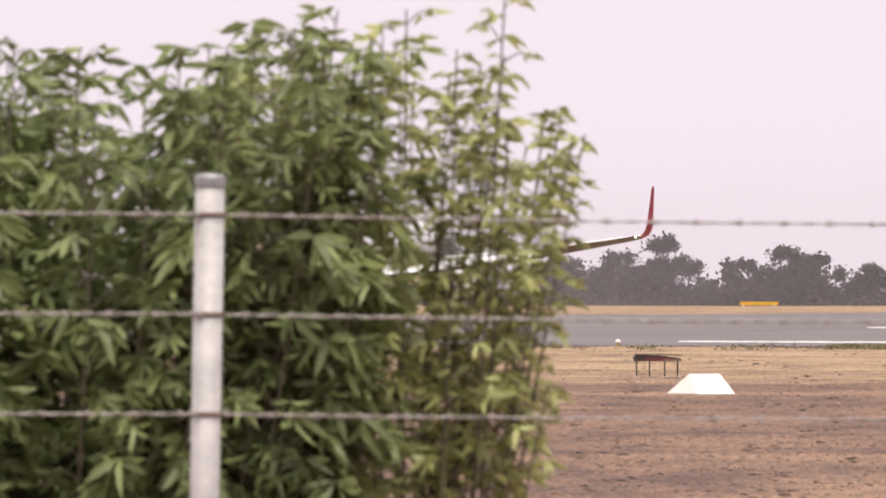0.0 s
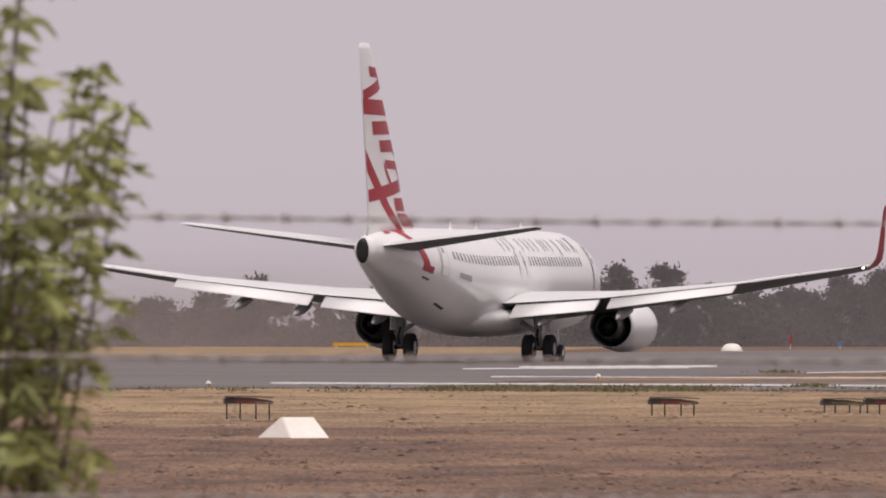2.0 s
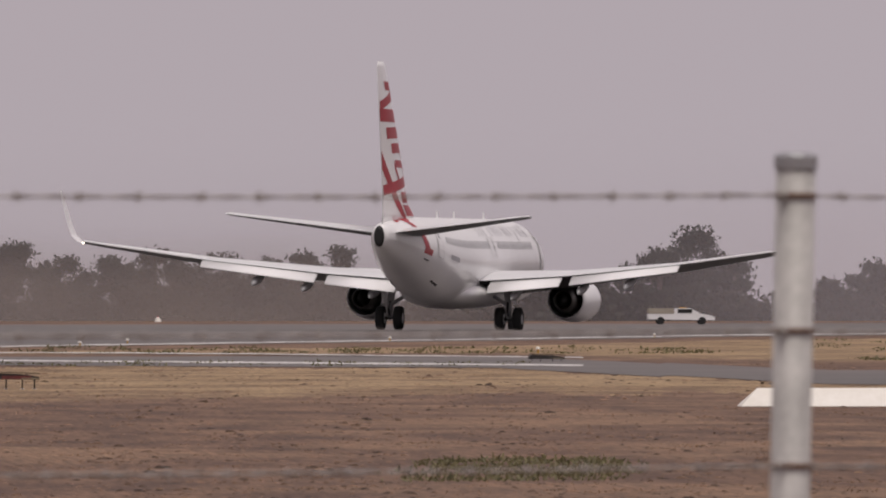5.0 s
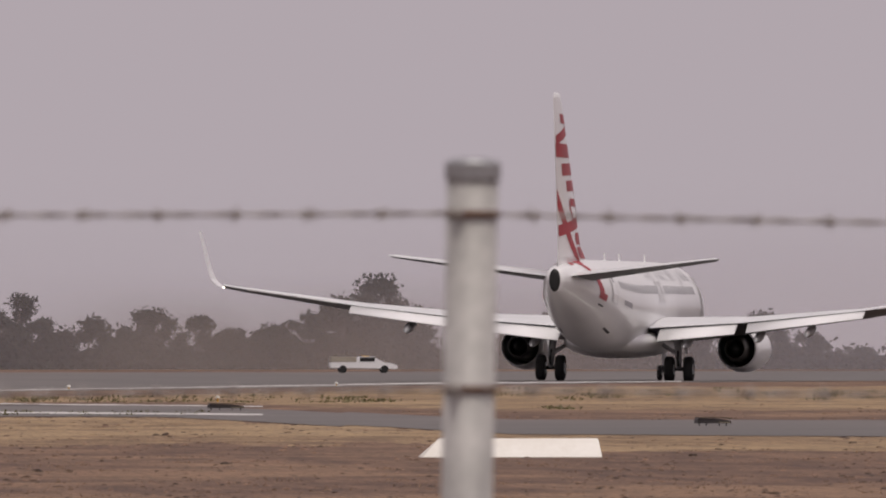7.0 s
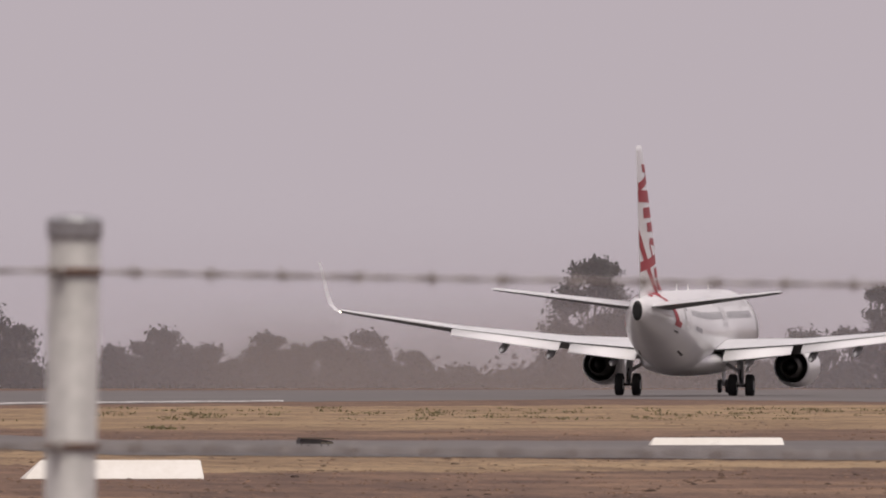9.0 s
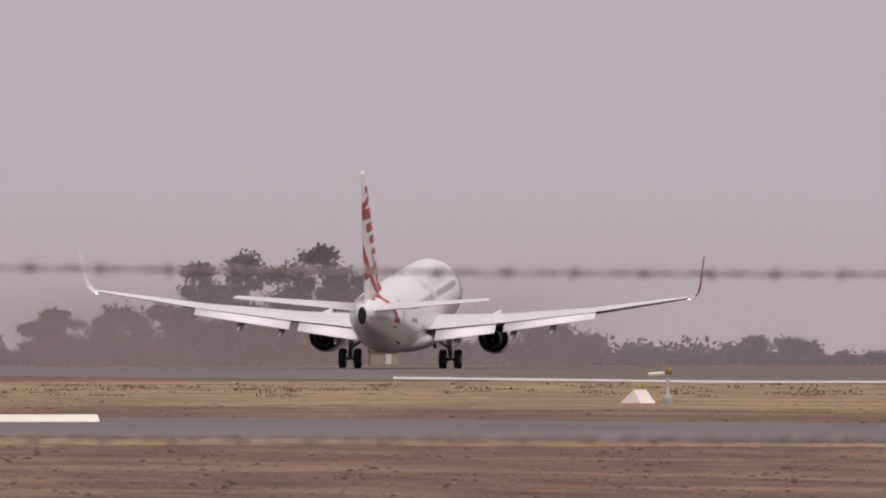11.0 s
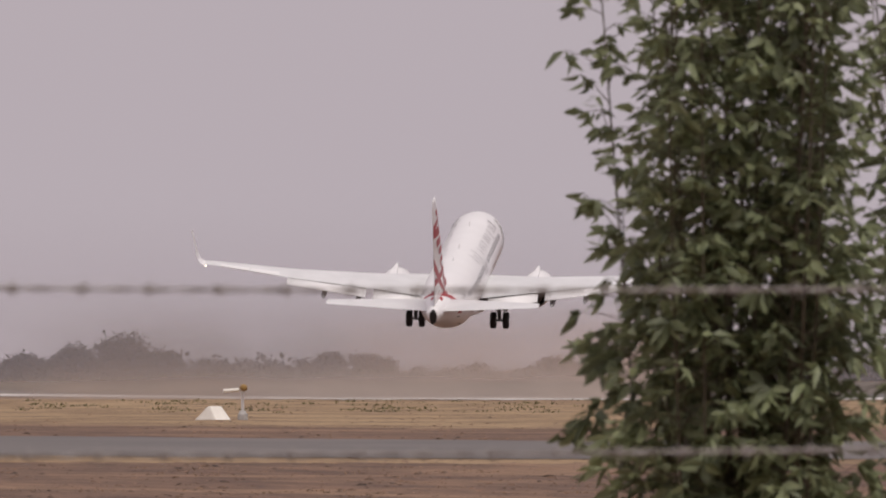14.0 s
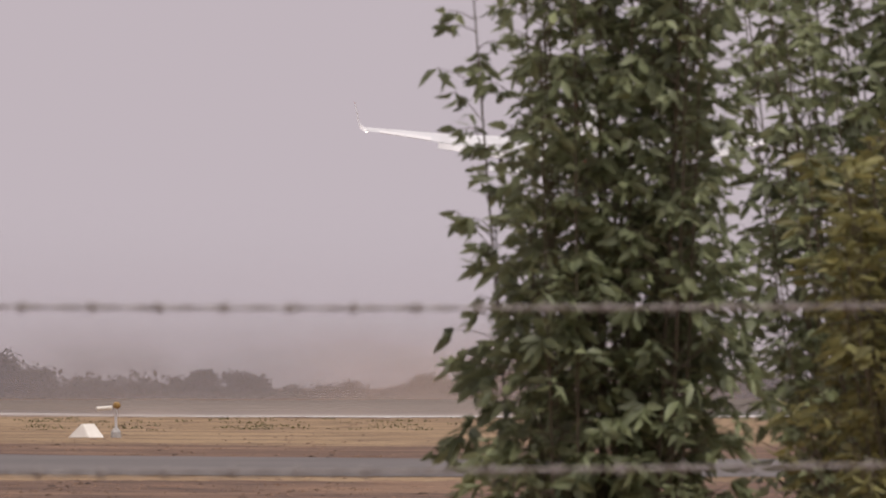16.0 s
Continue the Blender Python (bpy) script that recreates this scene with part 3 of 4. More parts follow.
        # unlettered bars for the grey title
        bars = [(12.6, 0.25, 36, 60, -0.5), (12.0, 0.25, 36, 60, 0.5), (11.3, 0.22, 36, 56, 0), (10.7, 0.22, 36, 56, 0), (9.5, 0.24, 30, 56, 0),
                (8.2, 0.22, 36, 56, 0), (7.4, 0.22, 36, 56, 0), (6.8, 0.22, 36, 56, 0), (5.6, 0.22, 36, 56, 0), (4.7, 0.22, 36, 56, 0), (3.9, 0.22, 36, 56, 0),
                (2.9, 0.22, 36, 56, 0), (1.3, 0.22, 36, 66, 0), (0.4, 0.22, 36, 56, 0), (-0.5, 0.22, 36, 66, 0)]
        for y, wd, a0, a1, ln in bars:
            patch("title_bar", M_LETTER, body, y - wd * 0.34, y + wd * 0.34, a0, a1, lean=ln, k=3, side=side, label="silver grey bar")
        patch("title_bar", M_LETTER, body, -9.2, -7.6, -6, 1, k=1, side=side, label="grey bar")
        patch("service_panel", M_DARK, body, -13.2, -12.5, -30, -27, k=1, side=side)
        patch("service_panel", M_DARK, body, -10.4, -9.2, -56, -52, k=1, side=side)
    # nose gear
    ng = put("nose_gear", *tube([(0, 15.6, 0.34), (0, 15.6, 1.5)], [0.09, 0.11], 10), M_GREY, plane, "grey nose landing gear leg")
    put("nose_brace", *tube([(0, 15.5, 0.8), (0, 14.6, 1.5)], 0.05, 6), M_GREY, ng)
    for dx in (-0.2, 0.2):
        wheel(plane, dx, 15.6, 0.34, 0.2)
    # aerials on the roof
    for y in (9.0, 1.0, -3.5):
        v, f = loft([[(-0.03, y + 0.25, 5.2), (0.03, y + 0.25, 5.2), (0.03, y - 0.25, 5.2), (-0.03, y - 0.25, 5.2)], [(-0.01, y, 5.62), (0.01, y, 5.62), (0.01, y - 0.22, 5.62), (-0.01, y - 0.22, 5.62)]])
        put("aerial", v, f, M_WHITE, plane, "small white blade aerial")
    return plane


airliner = build_airliner()


# ---- ground things ----
def build_marker(u, v, length, width, height, yaw, slope, label):
    """A white gable marker: sloping ends and sides, ridge along its length."""
    x, y = at_ground(u, v)
    bm = bmesh.new()
    l, w = length / 2, width / 2
    r0, r1 = slope[0] - l, l - slope[1]
    p = [bm.verts.new(c) for c in ((-l, -w, 0), (l, -w, 0), (l, w, 0), (-l, w, 0), (r0, -0.03, height), (r1, -0.03, height), (r1, 0.03, height), (r0, 0.03, height))]
    for q in ((0, 1, 5, 4), (1, 2, 6, 5), (2, 3, 7, 6), (3, 0, 4, 7), (4, 5, 6, 7), (3, 2, 1, 0)):
        bm.faces.new([p[i] for i in q])
    bmesh.ops.bevel(bm, geom=bm.edges[:], offset=0.012, segments=2, affect="EDGES")
    ob = part("gable_marker", bm, M_MARKER)
    ob.matrix_world = pose(x, y, 0.0, 0, 0, yaw)
    return tagged(ob, label, "runway marker", group="gable markers")


build_marker(0, 206, 0.66, 0.82, 0.29, 36, (0.13, 0.0), "cream white gable marker on dry grass")
build_marker(2494, 200, 2.56, 0.9, 0.27, 0, (0.27, 0.02), "long white gable marker beside the taxiway")
build_marker(3574, 143, 2.7, 0.5, 0.16, 2, (0.1, 0.02), "long low white marker on dry grass")
build_marker(4668, 111, 0.56, 0.78, 0.36, 36, (0.13, 0.0), "cream white gable marker near the wind vane")


def build_unit(u, v, width, label, sides=M_UNIT, legs=4, leg_h=0.26):
    x, y = at_ground(u, v)
    th = empty("light_unit", pose(x, y, 0, 0, 0, 3))
    tagged(th, label, "light unit", group="approach light units")
    w = width / 2
    v1, f1 = loft([[(x0, -0.25, leg_h + 0.01), (x0, 0.25, leg_h + 0.01), (x0, 0.25, leg_h + z1), (x0, -0.25, leg_h + z1)] for x0, z1 in ((-w, 0.09), (-w * 0.9, 0.115), (w * 0.2, 0.105), (w * 0.92, 0.06), (w, 0.045))])
    put("housing", v1, f1, M_UNIT, th, "dark flat housing")
    v1, f1 = loft([[(x0, -0.27, leg_h + z1), (x0, 0.27, leg_h + z1), (x0, 0.27, leg_h + z1 + 0.018), (x0, -0.27, leg_h + z1 + 0.018)] for x0, z1 in ((-w * 0.95, 0.117), (w * 0.2, 0.119), (w * 1.04, 0.101))])
    put("lid", v1, f1, M_LID, th, "thin worn lid")
    part("side_panel", box_bm(width * 0.02, -0.256, leg_h + 0.045, width * 0.62, 0.012, 0.06, 0.003), sides, th)
    part("rim", box_bm(width * 0.3, -0.262, leg_h + 0.03, width * 0.36, 0.012, 0.016, 0.003), M_LIDEDGE, th, "pale bare edge")
    for i in range(legs):
        lx = (-0.45 + 0.9 * i / (legs - 1)) * width
        ly = 0.2 if i % 2 else -0.2
        leg = put("leg", *tube([(lx, ly, 0), (lx, ly, leg_h + 0.02)], 0.013, 6), M_DARK, th, "thin dark metal leg")
        put("foot", *tube([(lx, ly, 0.0), (lx, ly, 0.012)], 0.035, 8), M_GREY, leg)
    return th


build_unit(-80, 174, 0.79, "dark low light unit on thin legs", M_MAROON)
build_unit(672, 168, 0.82, "dark low light unit on thin legs with maroon side", M_MAROON, leg_h=0.2)
build_unit(972, 163, 0.73, "dark low light unit with olive side", M_OLIVE, leg_h=0.14)
build_unit(1052, 164, 0.82, "dark low light unit with red side", M_MAROON, leg_h=0.16)
build_unit(1995, 115, 0.85, "dark low box lying in the straw grass", M_UNIT, leg_h=0.05)
build_unit(2856, 145, 0.66, "black low box on the taxiway verge", M_UNIT, leg_h=0.05)


def build_vane(u, v):
    x, y = at_ground(u, v)
    th = empty("wind_vane", pose(x, y, 0))
    tagged(th, "small wind instrument on a post with ochre head", "instrument")
    s = EYE / v
    put("post", *tube([(0, 0, 0), (0, 0, 58 * s)], 0.035, 8), M_GREY, th, "grey metal post")
    v1, f1 = loft(body_y([(-0.2, 0.04), (-0.12, 0.09), (0.12, 0.09), (0.2, 0.04)], 0.02, 58 * s, 10))
    put("head", v1, f1, M_OCHRE, th, "ochre instrument head")
    put("arm", *tube([(-0.1, 0, 54 * s), (-35 * s, 0, 52 * s)], [0.05, 0.05], 8), M_MARKER, th, "pale arm pointing sideways")
    v1, f1 = loft([[(r * math.cos(0.7854 * j), r * math.sin(0.7854 * j), z) for j in range(8)] for z, r in ((0, 0.14), (0.15, 0.13), (0.26, 0.06))])
    put("base", v1, f1, M_GALV, th, "pale concrete footing")


build_vane(4722, 111)


# ---- fence ----
POST_X = (-1.535, 1.555, 4.65)


def fence_y(x):
    return 19.6 + (x - 1.55) * 0.59


WIRE_Z = {-1.535: 1.765, 1.555: 1.752, 4.65: 1.745}


def wire_z(x, row):
    a, b = (POST_X[0], POST_X[1]) if x <= POST_X[1] else (POST_X[1], POST_X[2])
    s = (x - a) / (b - a)
    za = WIRE_Z[a] + s * (WIRE_Z[b] - WIRE_Z[a])
    return za - 0.203 * row - 0.012 * 4 * s * (1 - s) * (1 if 0 <= s <= 1 else 0)


def build_post(x):
    y = fence_y(x)
    top = WIRE_Z[x] + (0.08 if x < 0 else 0.062)
    th = empty("fence_post", pose(x, y, 0, 0, 1.0, 0))
    tagged(th, "weathered pale grey tubular fence post with cap", "fence post", group="fence posts")
    put("tube", *tube([(0, 0, 0), (0, 0, top - 0.02)], 0.030, 24), M_GALV, th, smooth=True)
    v, f = loft([[(r * math.cos(0.2618 * j), r * math.sin(0.2618 * j), z) for j in range(24)] for z, r in ((top - 0.022, 0.0325), (top - 0.004, 0.0325), (top, 0.029), (top + 0.003, 0.015))])
    put("cap", v, f, M_CAP, th, "dull galvanised cap")
    for row in range(4):
        z = wire_z(x, row)
        v, f = loft([[(r * math.cos(0.3927 * j), r * math.sin(0.3927 * j), z + dz) for j in range(16)] for dz, r in ((-0.004, 0.0305), (-0.0025, 0.0335), (0.0025, 0.0335), (0.004, 0.0305))], cap=False)
        put("tie", v, f, M_RUST, th, "rusty tie wire")


def build_wire(row):
    """Two twisted strands with barbs at even steps."""
    n = 260
    x0, x1 = -5.0, 7.5
    verts, faces = [], []
    for ph in (0, math.pi):
        pts = []
        for i in range(n * 3 + 1):
            x = x0 + (x1 - x0) * i / (n * 3)
            a = x * 60 + ph
            pts.append((x, fence_y(x) - 0.036 + 0.0016 * math.cos(a), wire_z(x, row) + 0.0016 * math.sin(a)))
        v, f = tube(pts, 0.0017, 5)
        faces += [tuple(q + len(verts) for q in g) for g in f]
        verts += v
    wire = put("barbed_wire", verts, faces, M_WIRE)
    tagged(wire, "weathered twin-strand barbed fence wire", "fence wire", group="fence wires")
    # barbs share one small mesh
    bv, bf = [], []
    for tilt in (0.6, 2.2):
        v, f = tube([(-0.002, -0.013 * math.cos(tilt), -0.013 * math.sin(tilt)), (0, 0.0, 0.0), (0.002, 0.013 * math.cos(tilt), 0.013 * math.sin(tilt))], [0.0004, 0.0014, 0.0004], 5)
        bf += [tuple(q + len(bv) for q in g) for g in f]
        bv += v
    v, f = tube([(-0.006, 0, 0), (0.006, 0, 0)], 0.0048, 7)
    bf += [tuple(q + len(bv) for q in g) for g in f]
    bv += v
    me = bpy.data.meshes.new("barb")
    me.from_pydata([tuple(q) for q in bv], [], bf)
    me.materials.append(M_WIRE)
    x = x0 + 0.03 * row
    rng = random.Random(row)
    while x < x1:
        b = new("barb", me)
        b.parent = wire
        b.matrix_basis = pose(x, fence_y(x) - 0.036, wire_z(x, row), rng.uniform(0, 180), 0, 30)
        x += 0.091 + rng.uniform(-0.004, 0.004)


for px in POST_X:
    build_post(px)
for wrow in range(4):
    build_wire(wrow)


# ---- shrubs ----
def leaf_mesh(centres, dirs, lengths, widths, rng, curl=0.25):
    """Folded pointed leaves: base, two mid pairs, tip, with a sunk midrib."""
    n = len(centres)
    d = dirs / np.linalg.norm(dirs, axis=1)[:, None]
    r = rng.normal(size=(n, 3))
    s = np.cross(d, r)
    s /= np.linalg.norm(s, axis=1)[:, None]
    up = np.cross(s, d)
    L, W = lengths[:, None], widths[:, None]
    b = centres
    m1 = b + d * L * 0.35 + up * L * 0.04
    m2 = b + d * L * 0.7 + up * L * 0.0
    tip = b + d * L - up * L * curl * 0.6
    vs = np.stack([b, m1 - s * W * 0.5 + up * W * 0.16, m1, m1 + s * W * 0.5 + up * W * 0.16, m2 - s * W * 0.36 + up * W * 0.1 - up * L * curl * 0.2, m2 - up * L * curl * 0.2, m2 + s * W * 0.36 + up * W * 0.1 - up * L * curl * 0.2, tip], axis=1).reshape(-1, 3)
    tris = np.array([(0, 2, 1), (0, 3, 2), (1, 2, 5), (1, 5, 4), (2, 3, 6), (2, 6, 5), (4, 5, 7), (5, 6, 7)])
    fs = (tris[None] + (np.arange(n) * 8)[:, None, None]).reshape(-1, 3)
    return vs, fs


def fast_mesh(name, vs, fs, mat, parent, label=""):
    me = bpy.data.meshes.new(name)
    me.vertices.add(len(vs))
    me.vertices.foreach_set("co", np.asarray(vs, dtype=np.float32).ravel())
    me.loops.add(fs.size)
    me.loops.foreach_set("vertex_index", fs.astype(np.int32).ravel())
    me.polygons.add(len(fs))
    me.polygons.foreach_set("loop_start", np.arange(0, fs.size, fs.shape[1], dtype=np.int32))
    me.materials.append(mat)
    me.update(calc_edges=True)
    ob = new(name, me)
    ob.parent = parent
    if label:
        ob["label"] = label
    return ob


def build_shrub(seed, x0, x1, y, depth, base_h, tops, mat, label, leaf=0.055, wide=0.27, per=7, stems=26, step=0.035, droop=0.5, spread=0.16, low=0.9, hang=0.0, root=0.0):
    """A shrub of many upright leafy stems. tops: height of the crown's outline at even steps from x0 to x1."""
    rng = np.random.default_rng(seed)
    rnd = random.Random(seed)
    th = empty("shrub", pose((x0 + x1) / 2, y, 0))
    tagged(th, label, "shrub", group="roadside shrubs")
    cx = (x0 + x1) / 2
    sv, sf = [], []
    cs, ds, ls, ws = [], [], [], []

    def outline(x):
        q = (x - x0) / (x1 - x0) * (len(tops) - 1)
        i = int(min(max(q, 0), len(tops) - 2))
        return tops[i] + (tops[i + 1] - tops[i]) * (q - i)

    for k in range(stems):
        ex = rnd.uniform(x0, x1)
        ey = rnd.uniform(-depth, depth)
        h = outline(ex) * (1 - 0.15 * rnd.random() ** 1.5) - 0.015
        if rnd.random() < 0.4:
            h = low + (h - low) * rnd.uniform(0.35, 0.95)
        bx = (ex - cx) * 0.45
        p0, p1, p2 = Vector((bx + root, ey * 0.3, 0)), Vector(((ex - cx) * 0.8 + bx * 0.1 + root * 0.5, ey * 0.8, h * 0.55)), Vector((ex - cx + rnd.uniform(-0.05, 0.05), ey, h))
        pts = [p0 * (1 - s) ** 2 + p1 * 2 * s * (1 - s) + p2 * s * s for s in [i / 12 for i in range(13)]]
        v, f = tube(pts, [0.0055 * (1 - 0.85 * i / 12) + 0.0011 for i in range(13)], 5)
        sf += [tuple(q + len(sv) for q in g) for g in f]
        sv += v
        length = sum((b - a).length for a, b in zip(pts, pts[1:]))
        n_nodes = int(length / step)
        for i in range(n_nodes):
            s = (i + rnd.random()) / n_nodes
            q = p0 * (1 - s) ** 2 + p1 * 2 * s * (1 - s) + p2 * s * s
            if q.z < low:
                continue
            a = rnd.uniform(0, 6.283)
            reach = spread * (1.05 - s) ** 0.5 * rnd.uniform(0.25, 1.1) + 0.015
            out = Vector((math.cos(a), math.sin(a), rnd.uniform(0.1, 0.8)))
            tipp = q + out * reach
            if reach > 0.04:
                v, f = tube([q, q + out * reach * 0.55 + Vector((0, 0, 0.01)), tipp], [0.0022, 0.0016, 0.0009], 3)
                sf += [tuple(e + len(sv) for e in g) for g in f]
                sv += v
            size = leaf * rnd.uniform(0.6, 1.15)
            m = max(3, int(per * rnd.uniform(0.7, 1.2)))
            rnd_hand = hang > 0 and rnd.random() < hang * min(1, max(0, (2.05 - q.z) / 0.25))
            if rnd_hand:
                size *= 1.1
            for j in range(m):
                aa = a + (j / (m - 1) - 0.5) * 3.6 + rnd.uniform(-0.25, 0.25)
                back = reach * 0.35 * (j % 3) / 2
                if rnd_hand:
                    # a hand of leaflets hanging from one stalk
                    fan = (j / (m - 1) - 0.5) * 2.7 + rnd.uniform(-0.15, 0.15)
                    side, fall = math.sin(fan), math.cos(fan)
                    cs.append(tipp)
                    ds.append((-math.sin(a) * side + math.cos(a) * 0.55, math.cos(a) * side + math.sin(a) * 0.55, -fall * 0.8 + 0.12))
                    ls.append(size * (0.8 + 0.5 * fall) * rnd.uniform(0.9, 1.1))
                else:
                    cs.append(tipp - out * back)
                    ds.append((math.cos(aa), math.sin(aa), rnd.uniform(-droop - 0.35, 0.45 - droop * 0.5)))
                    ls.append(size * rnd.uniform(0.7, 1.2))
                ws.append(size * wide * rnd.uniform(0.8, 1.2))
    put("branchwork", sv, sf, M_STEM, th, "thin brown stems")
    vs, fs = leaf_mesh(np.array([tuple(c) for c in cs]), np.array(ds), np.array(ls), np.array(ws), rng)
    fast_mesh("foliage", vs, fs, mat, th, "many narrow pointed leaves")
    return th


build_shrub(3, -2.9, -1.2, 20.9, 0.4, 0, (2.15, 2.15, 2.15, 2.15, 2.2, 2.18, 2.1, 2.2, 2.24, 2.28), M_LEAF_A,
            "dense fresh green shrub with lance-shaped leaflets behind the fence", leaf=0.075, wide=0.25, stems=140, step=0.034, per=7, spread=0.2, droop=0.6, hang=0.75)
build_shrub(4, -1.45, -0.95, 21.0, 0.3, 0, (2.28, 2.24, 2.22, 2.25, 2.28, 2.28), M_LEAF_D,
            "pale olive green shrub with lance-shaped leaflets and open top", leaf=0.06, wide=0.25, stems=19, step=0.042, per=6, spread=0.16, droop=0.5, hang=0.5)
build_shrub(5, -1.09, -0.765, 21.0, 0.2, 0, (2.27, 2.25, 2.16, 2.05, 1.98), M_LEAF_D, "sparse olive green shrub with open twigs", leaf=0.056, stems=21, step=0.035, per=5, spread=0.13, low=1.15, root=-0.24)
# beyond the fence the shrubs of the far end stand further off
build_shrub(21, 9.0, 9.6, 49.7, 0.5, 0, (3.4, 3.7, 3.75, 3.5), M_LEAF_B, "tall dark green shrub with glossy narrow leaves", leaf=0.076, wide=0.35, stems=41, step=0.043, per=7, spread=0.31, droop=0.8, hang=0.5)
build_shrub(9, 10.0, 11.7, 51.0, 0.6, 0, (3.2, 3.2, 3.3, 3.1), M_LEAF_B, "dark green shrub with loose upper twigs", leaf=0.085, wide=0.32, stems=140, step=0.06, per=6, spread=0.32, droop=0.7)
build_shrub(11, 9.55, 11.2, 47.7, 0.42, 0, (2.32, 2.46, 2.48, 2.42), M_LEAF_C, "olive yellow shrub with fine drooping leaves", leaf=0.08, stems=160, step=0.056, per=7, spread=0.25, droop=0.4)


# ---- far trees ----
def clump_cloud(rng, centres, radii, n, size):
    idx = rng.integers(0, len(centres), n)
    dirs = rng.normal(size=(n, 3))
    dirs /= np.linalg.norm(dirs, axis=1)[:, None]
    rad = np.minimum(np.abs(rng.normal(size=n)) * 0.5 + 0.12, 1.25)
    p = centres[idx] + dirs * rad[:, None] * radii[idx]
    a = rng.normal(size=(n, 3))
    a /= np.linalg.norm(a, axis=1)[:, None]
    b = np.cross(a, rng.normal(size=(n, 3)))
    b /= np.linalg.norm(b, axis=1)[:, None]
    s = size * rng.uniform(0.5, 1.3, n)[:, None]
    vs = np.stack([p - a * s, p + b * s * 0.55, p + a * s, p - b * s * 0.55], axis=1).reshape(-1, 3)
    fs = np.arange(n * 4).reshape(-1, 4)
    return vs, fs


def build_tree(seed, x, y, height, width, label="hazy grey-green gum tree on the far side of the runway", z=None):
    rng = np.random.default_rng(seed)
    z = ground_z(x, y) if z is None else z
    th = empty("gum_tree", pose(x, y, z))
    tagged(th, label, "tree", group="far gum trees")
    tv, tf = [], []

    def limb(pts, rad):
        v, f = tube(pts, rad, 6)
        tf.extend(tuple(q + len(tv) for q in g) for g in f)
        tv.extend(v)

    fork = Vector((rng.normal() * 0.3, 0, height * 0.3))
    limb([(0, 0, -0.2), (0.1, 0, height * 0.16), fork], [0.3, 0.24, 0.2])
    cl, rd = [], []
    pads = int(24 + 2.2 * width)
    for i in range(pads):
        # leafy pads fill an uneven dome; the first ones crown it
        rad = width * rng.uniform(0.10, 0.17)
        flat = rng.uniform(0.6, 0.9)
        a, q = rng.uniform(0, 6.283), rng.random() ** 0.5
        rr = width / 2 * (0.3 * q if i < 3 else 0.9 * q)
        roof = height * (1 - 0.42 * (2 * rr / width) ** 2)
        top = roof * (0.97 if i < 3 else rng.uniform(0.4, 1.0)) - 0.55 * rad * flat
        c = Vector((rr * math.cos(a), rr * math.sin(a) * 0.7, max(top, height * 0.2)))
        if i % 2 == 0:
            limb([fork, fork.lerp(c, 0.5) + Vector((0, 0, 0.03 * height)), c], [0.13, 0.08, 0.03])
        cl.append(c)
        rd.append(np.array([1, 1, flat]) * rad)
    put("trunk", tv, tf, M_TRUNK, th, "pale bare trunk and limbs")
    vs, fs = clump_cloud(rng, np.array([tuple(c) for c in cl]), np.array(rd), int(3500 + 420 * width * height / 3), 0.22)
    fast_mesh("crown", vs, fs, M_GUM, th, "uneven grey-green crown")
    return th


def far_tree(seed, u, top, span, d):
    """A far tree by pan, height above the horizon, width and distance."""
    x = u * d / F
    z = ground_z(x, d)
    build_tree(seed, x, d, EYE + top * d / F - z, 1.25 * span * d / F)


WEST_WOOD = [(-900, 80, 150), (-700, 95, 170), (-480, 85, 150), (-260, 45, 150), (-150, 55, 120), (-70, 80, 130), (60, 42, 120), (133, 62, 120), (200, 50, 110), (310, 32, 110),
             (393, 62, 120), (480, 76, 130), (563, 104, 120), (653, 104, 130), (740, 70, 120), (800, 58, 120), (880, 62, 140), (969, 84, 140)]
MIDDLE_WOOD = [(1047, 96, 130), (1130, 72, 120), (1230, 74, 150), (1303, 84, 140), (1403, 80, 150), (1500, 66, 140), (1562, 82, 100), (1627, 88, 110), (1741, 48, 130), (1800, 32, 100),
               (1851, 64, 110), (1941, 52, 100), (2010, 30, 110), (2075, 36, 110), (2129, 60, 110), (2205, 88, 130), (2268, 122, 150), (2325, 70, 80), (2420, 14, 110)]
EAST_WOOD = [(2500, 34, 110), (2578, 64, 130), (2660, 36, 110), (2764, 54, 110), (2828, 34, 100), (2880, 44, 90), (2944, 60, 110), (3024, 22, 110), (3124, -4, 100), (3220, -10, 100),
             (3362, 192, 175), (3488, 14, 100), (3608, 58, 120), (3738, 62, 130), (3864, 142, 130), (3975, 158, 150), (4095, 172, 130), (4160, 125, 100), (4240, 10, 90)]
FAR_WOOD = [(4325, 5, 110), (4420, 18, 130), (4505, 40, 150), (4590, 8, 110), (4680, -14, 120), (4765, -14, 110), (4876, 6, 130), (4950, 4, 120), (5040, -22, 110), (5126, -12, 120),
            (5220, -48, 100), (5290, 0, 120), (5400, 8, 150), (5520, -10, 150), (5700, 10, 190), (5900, 5, 200), (6100, 10, 200)]
for i, (tu, tt, ts) in enumerate(WEST_WOOD + MIDDLE_WOOD + EAST_WOOD + FAR_WOOD):
    far_tree(100 + i, tu, tt, ts, 1480 + 60 * math.sin(i * 2.1))


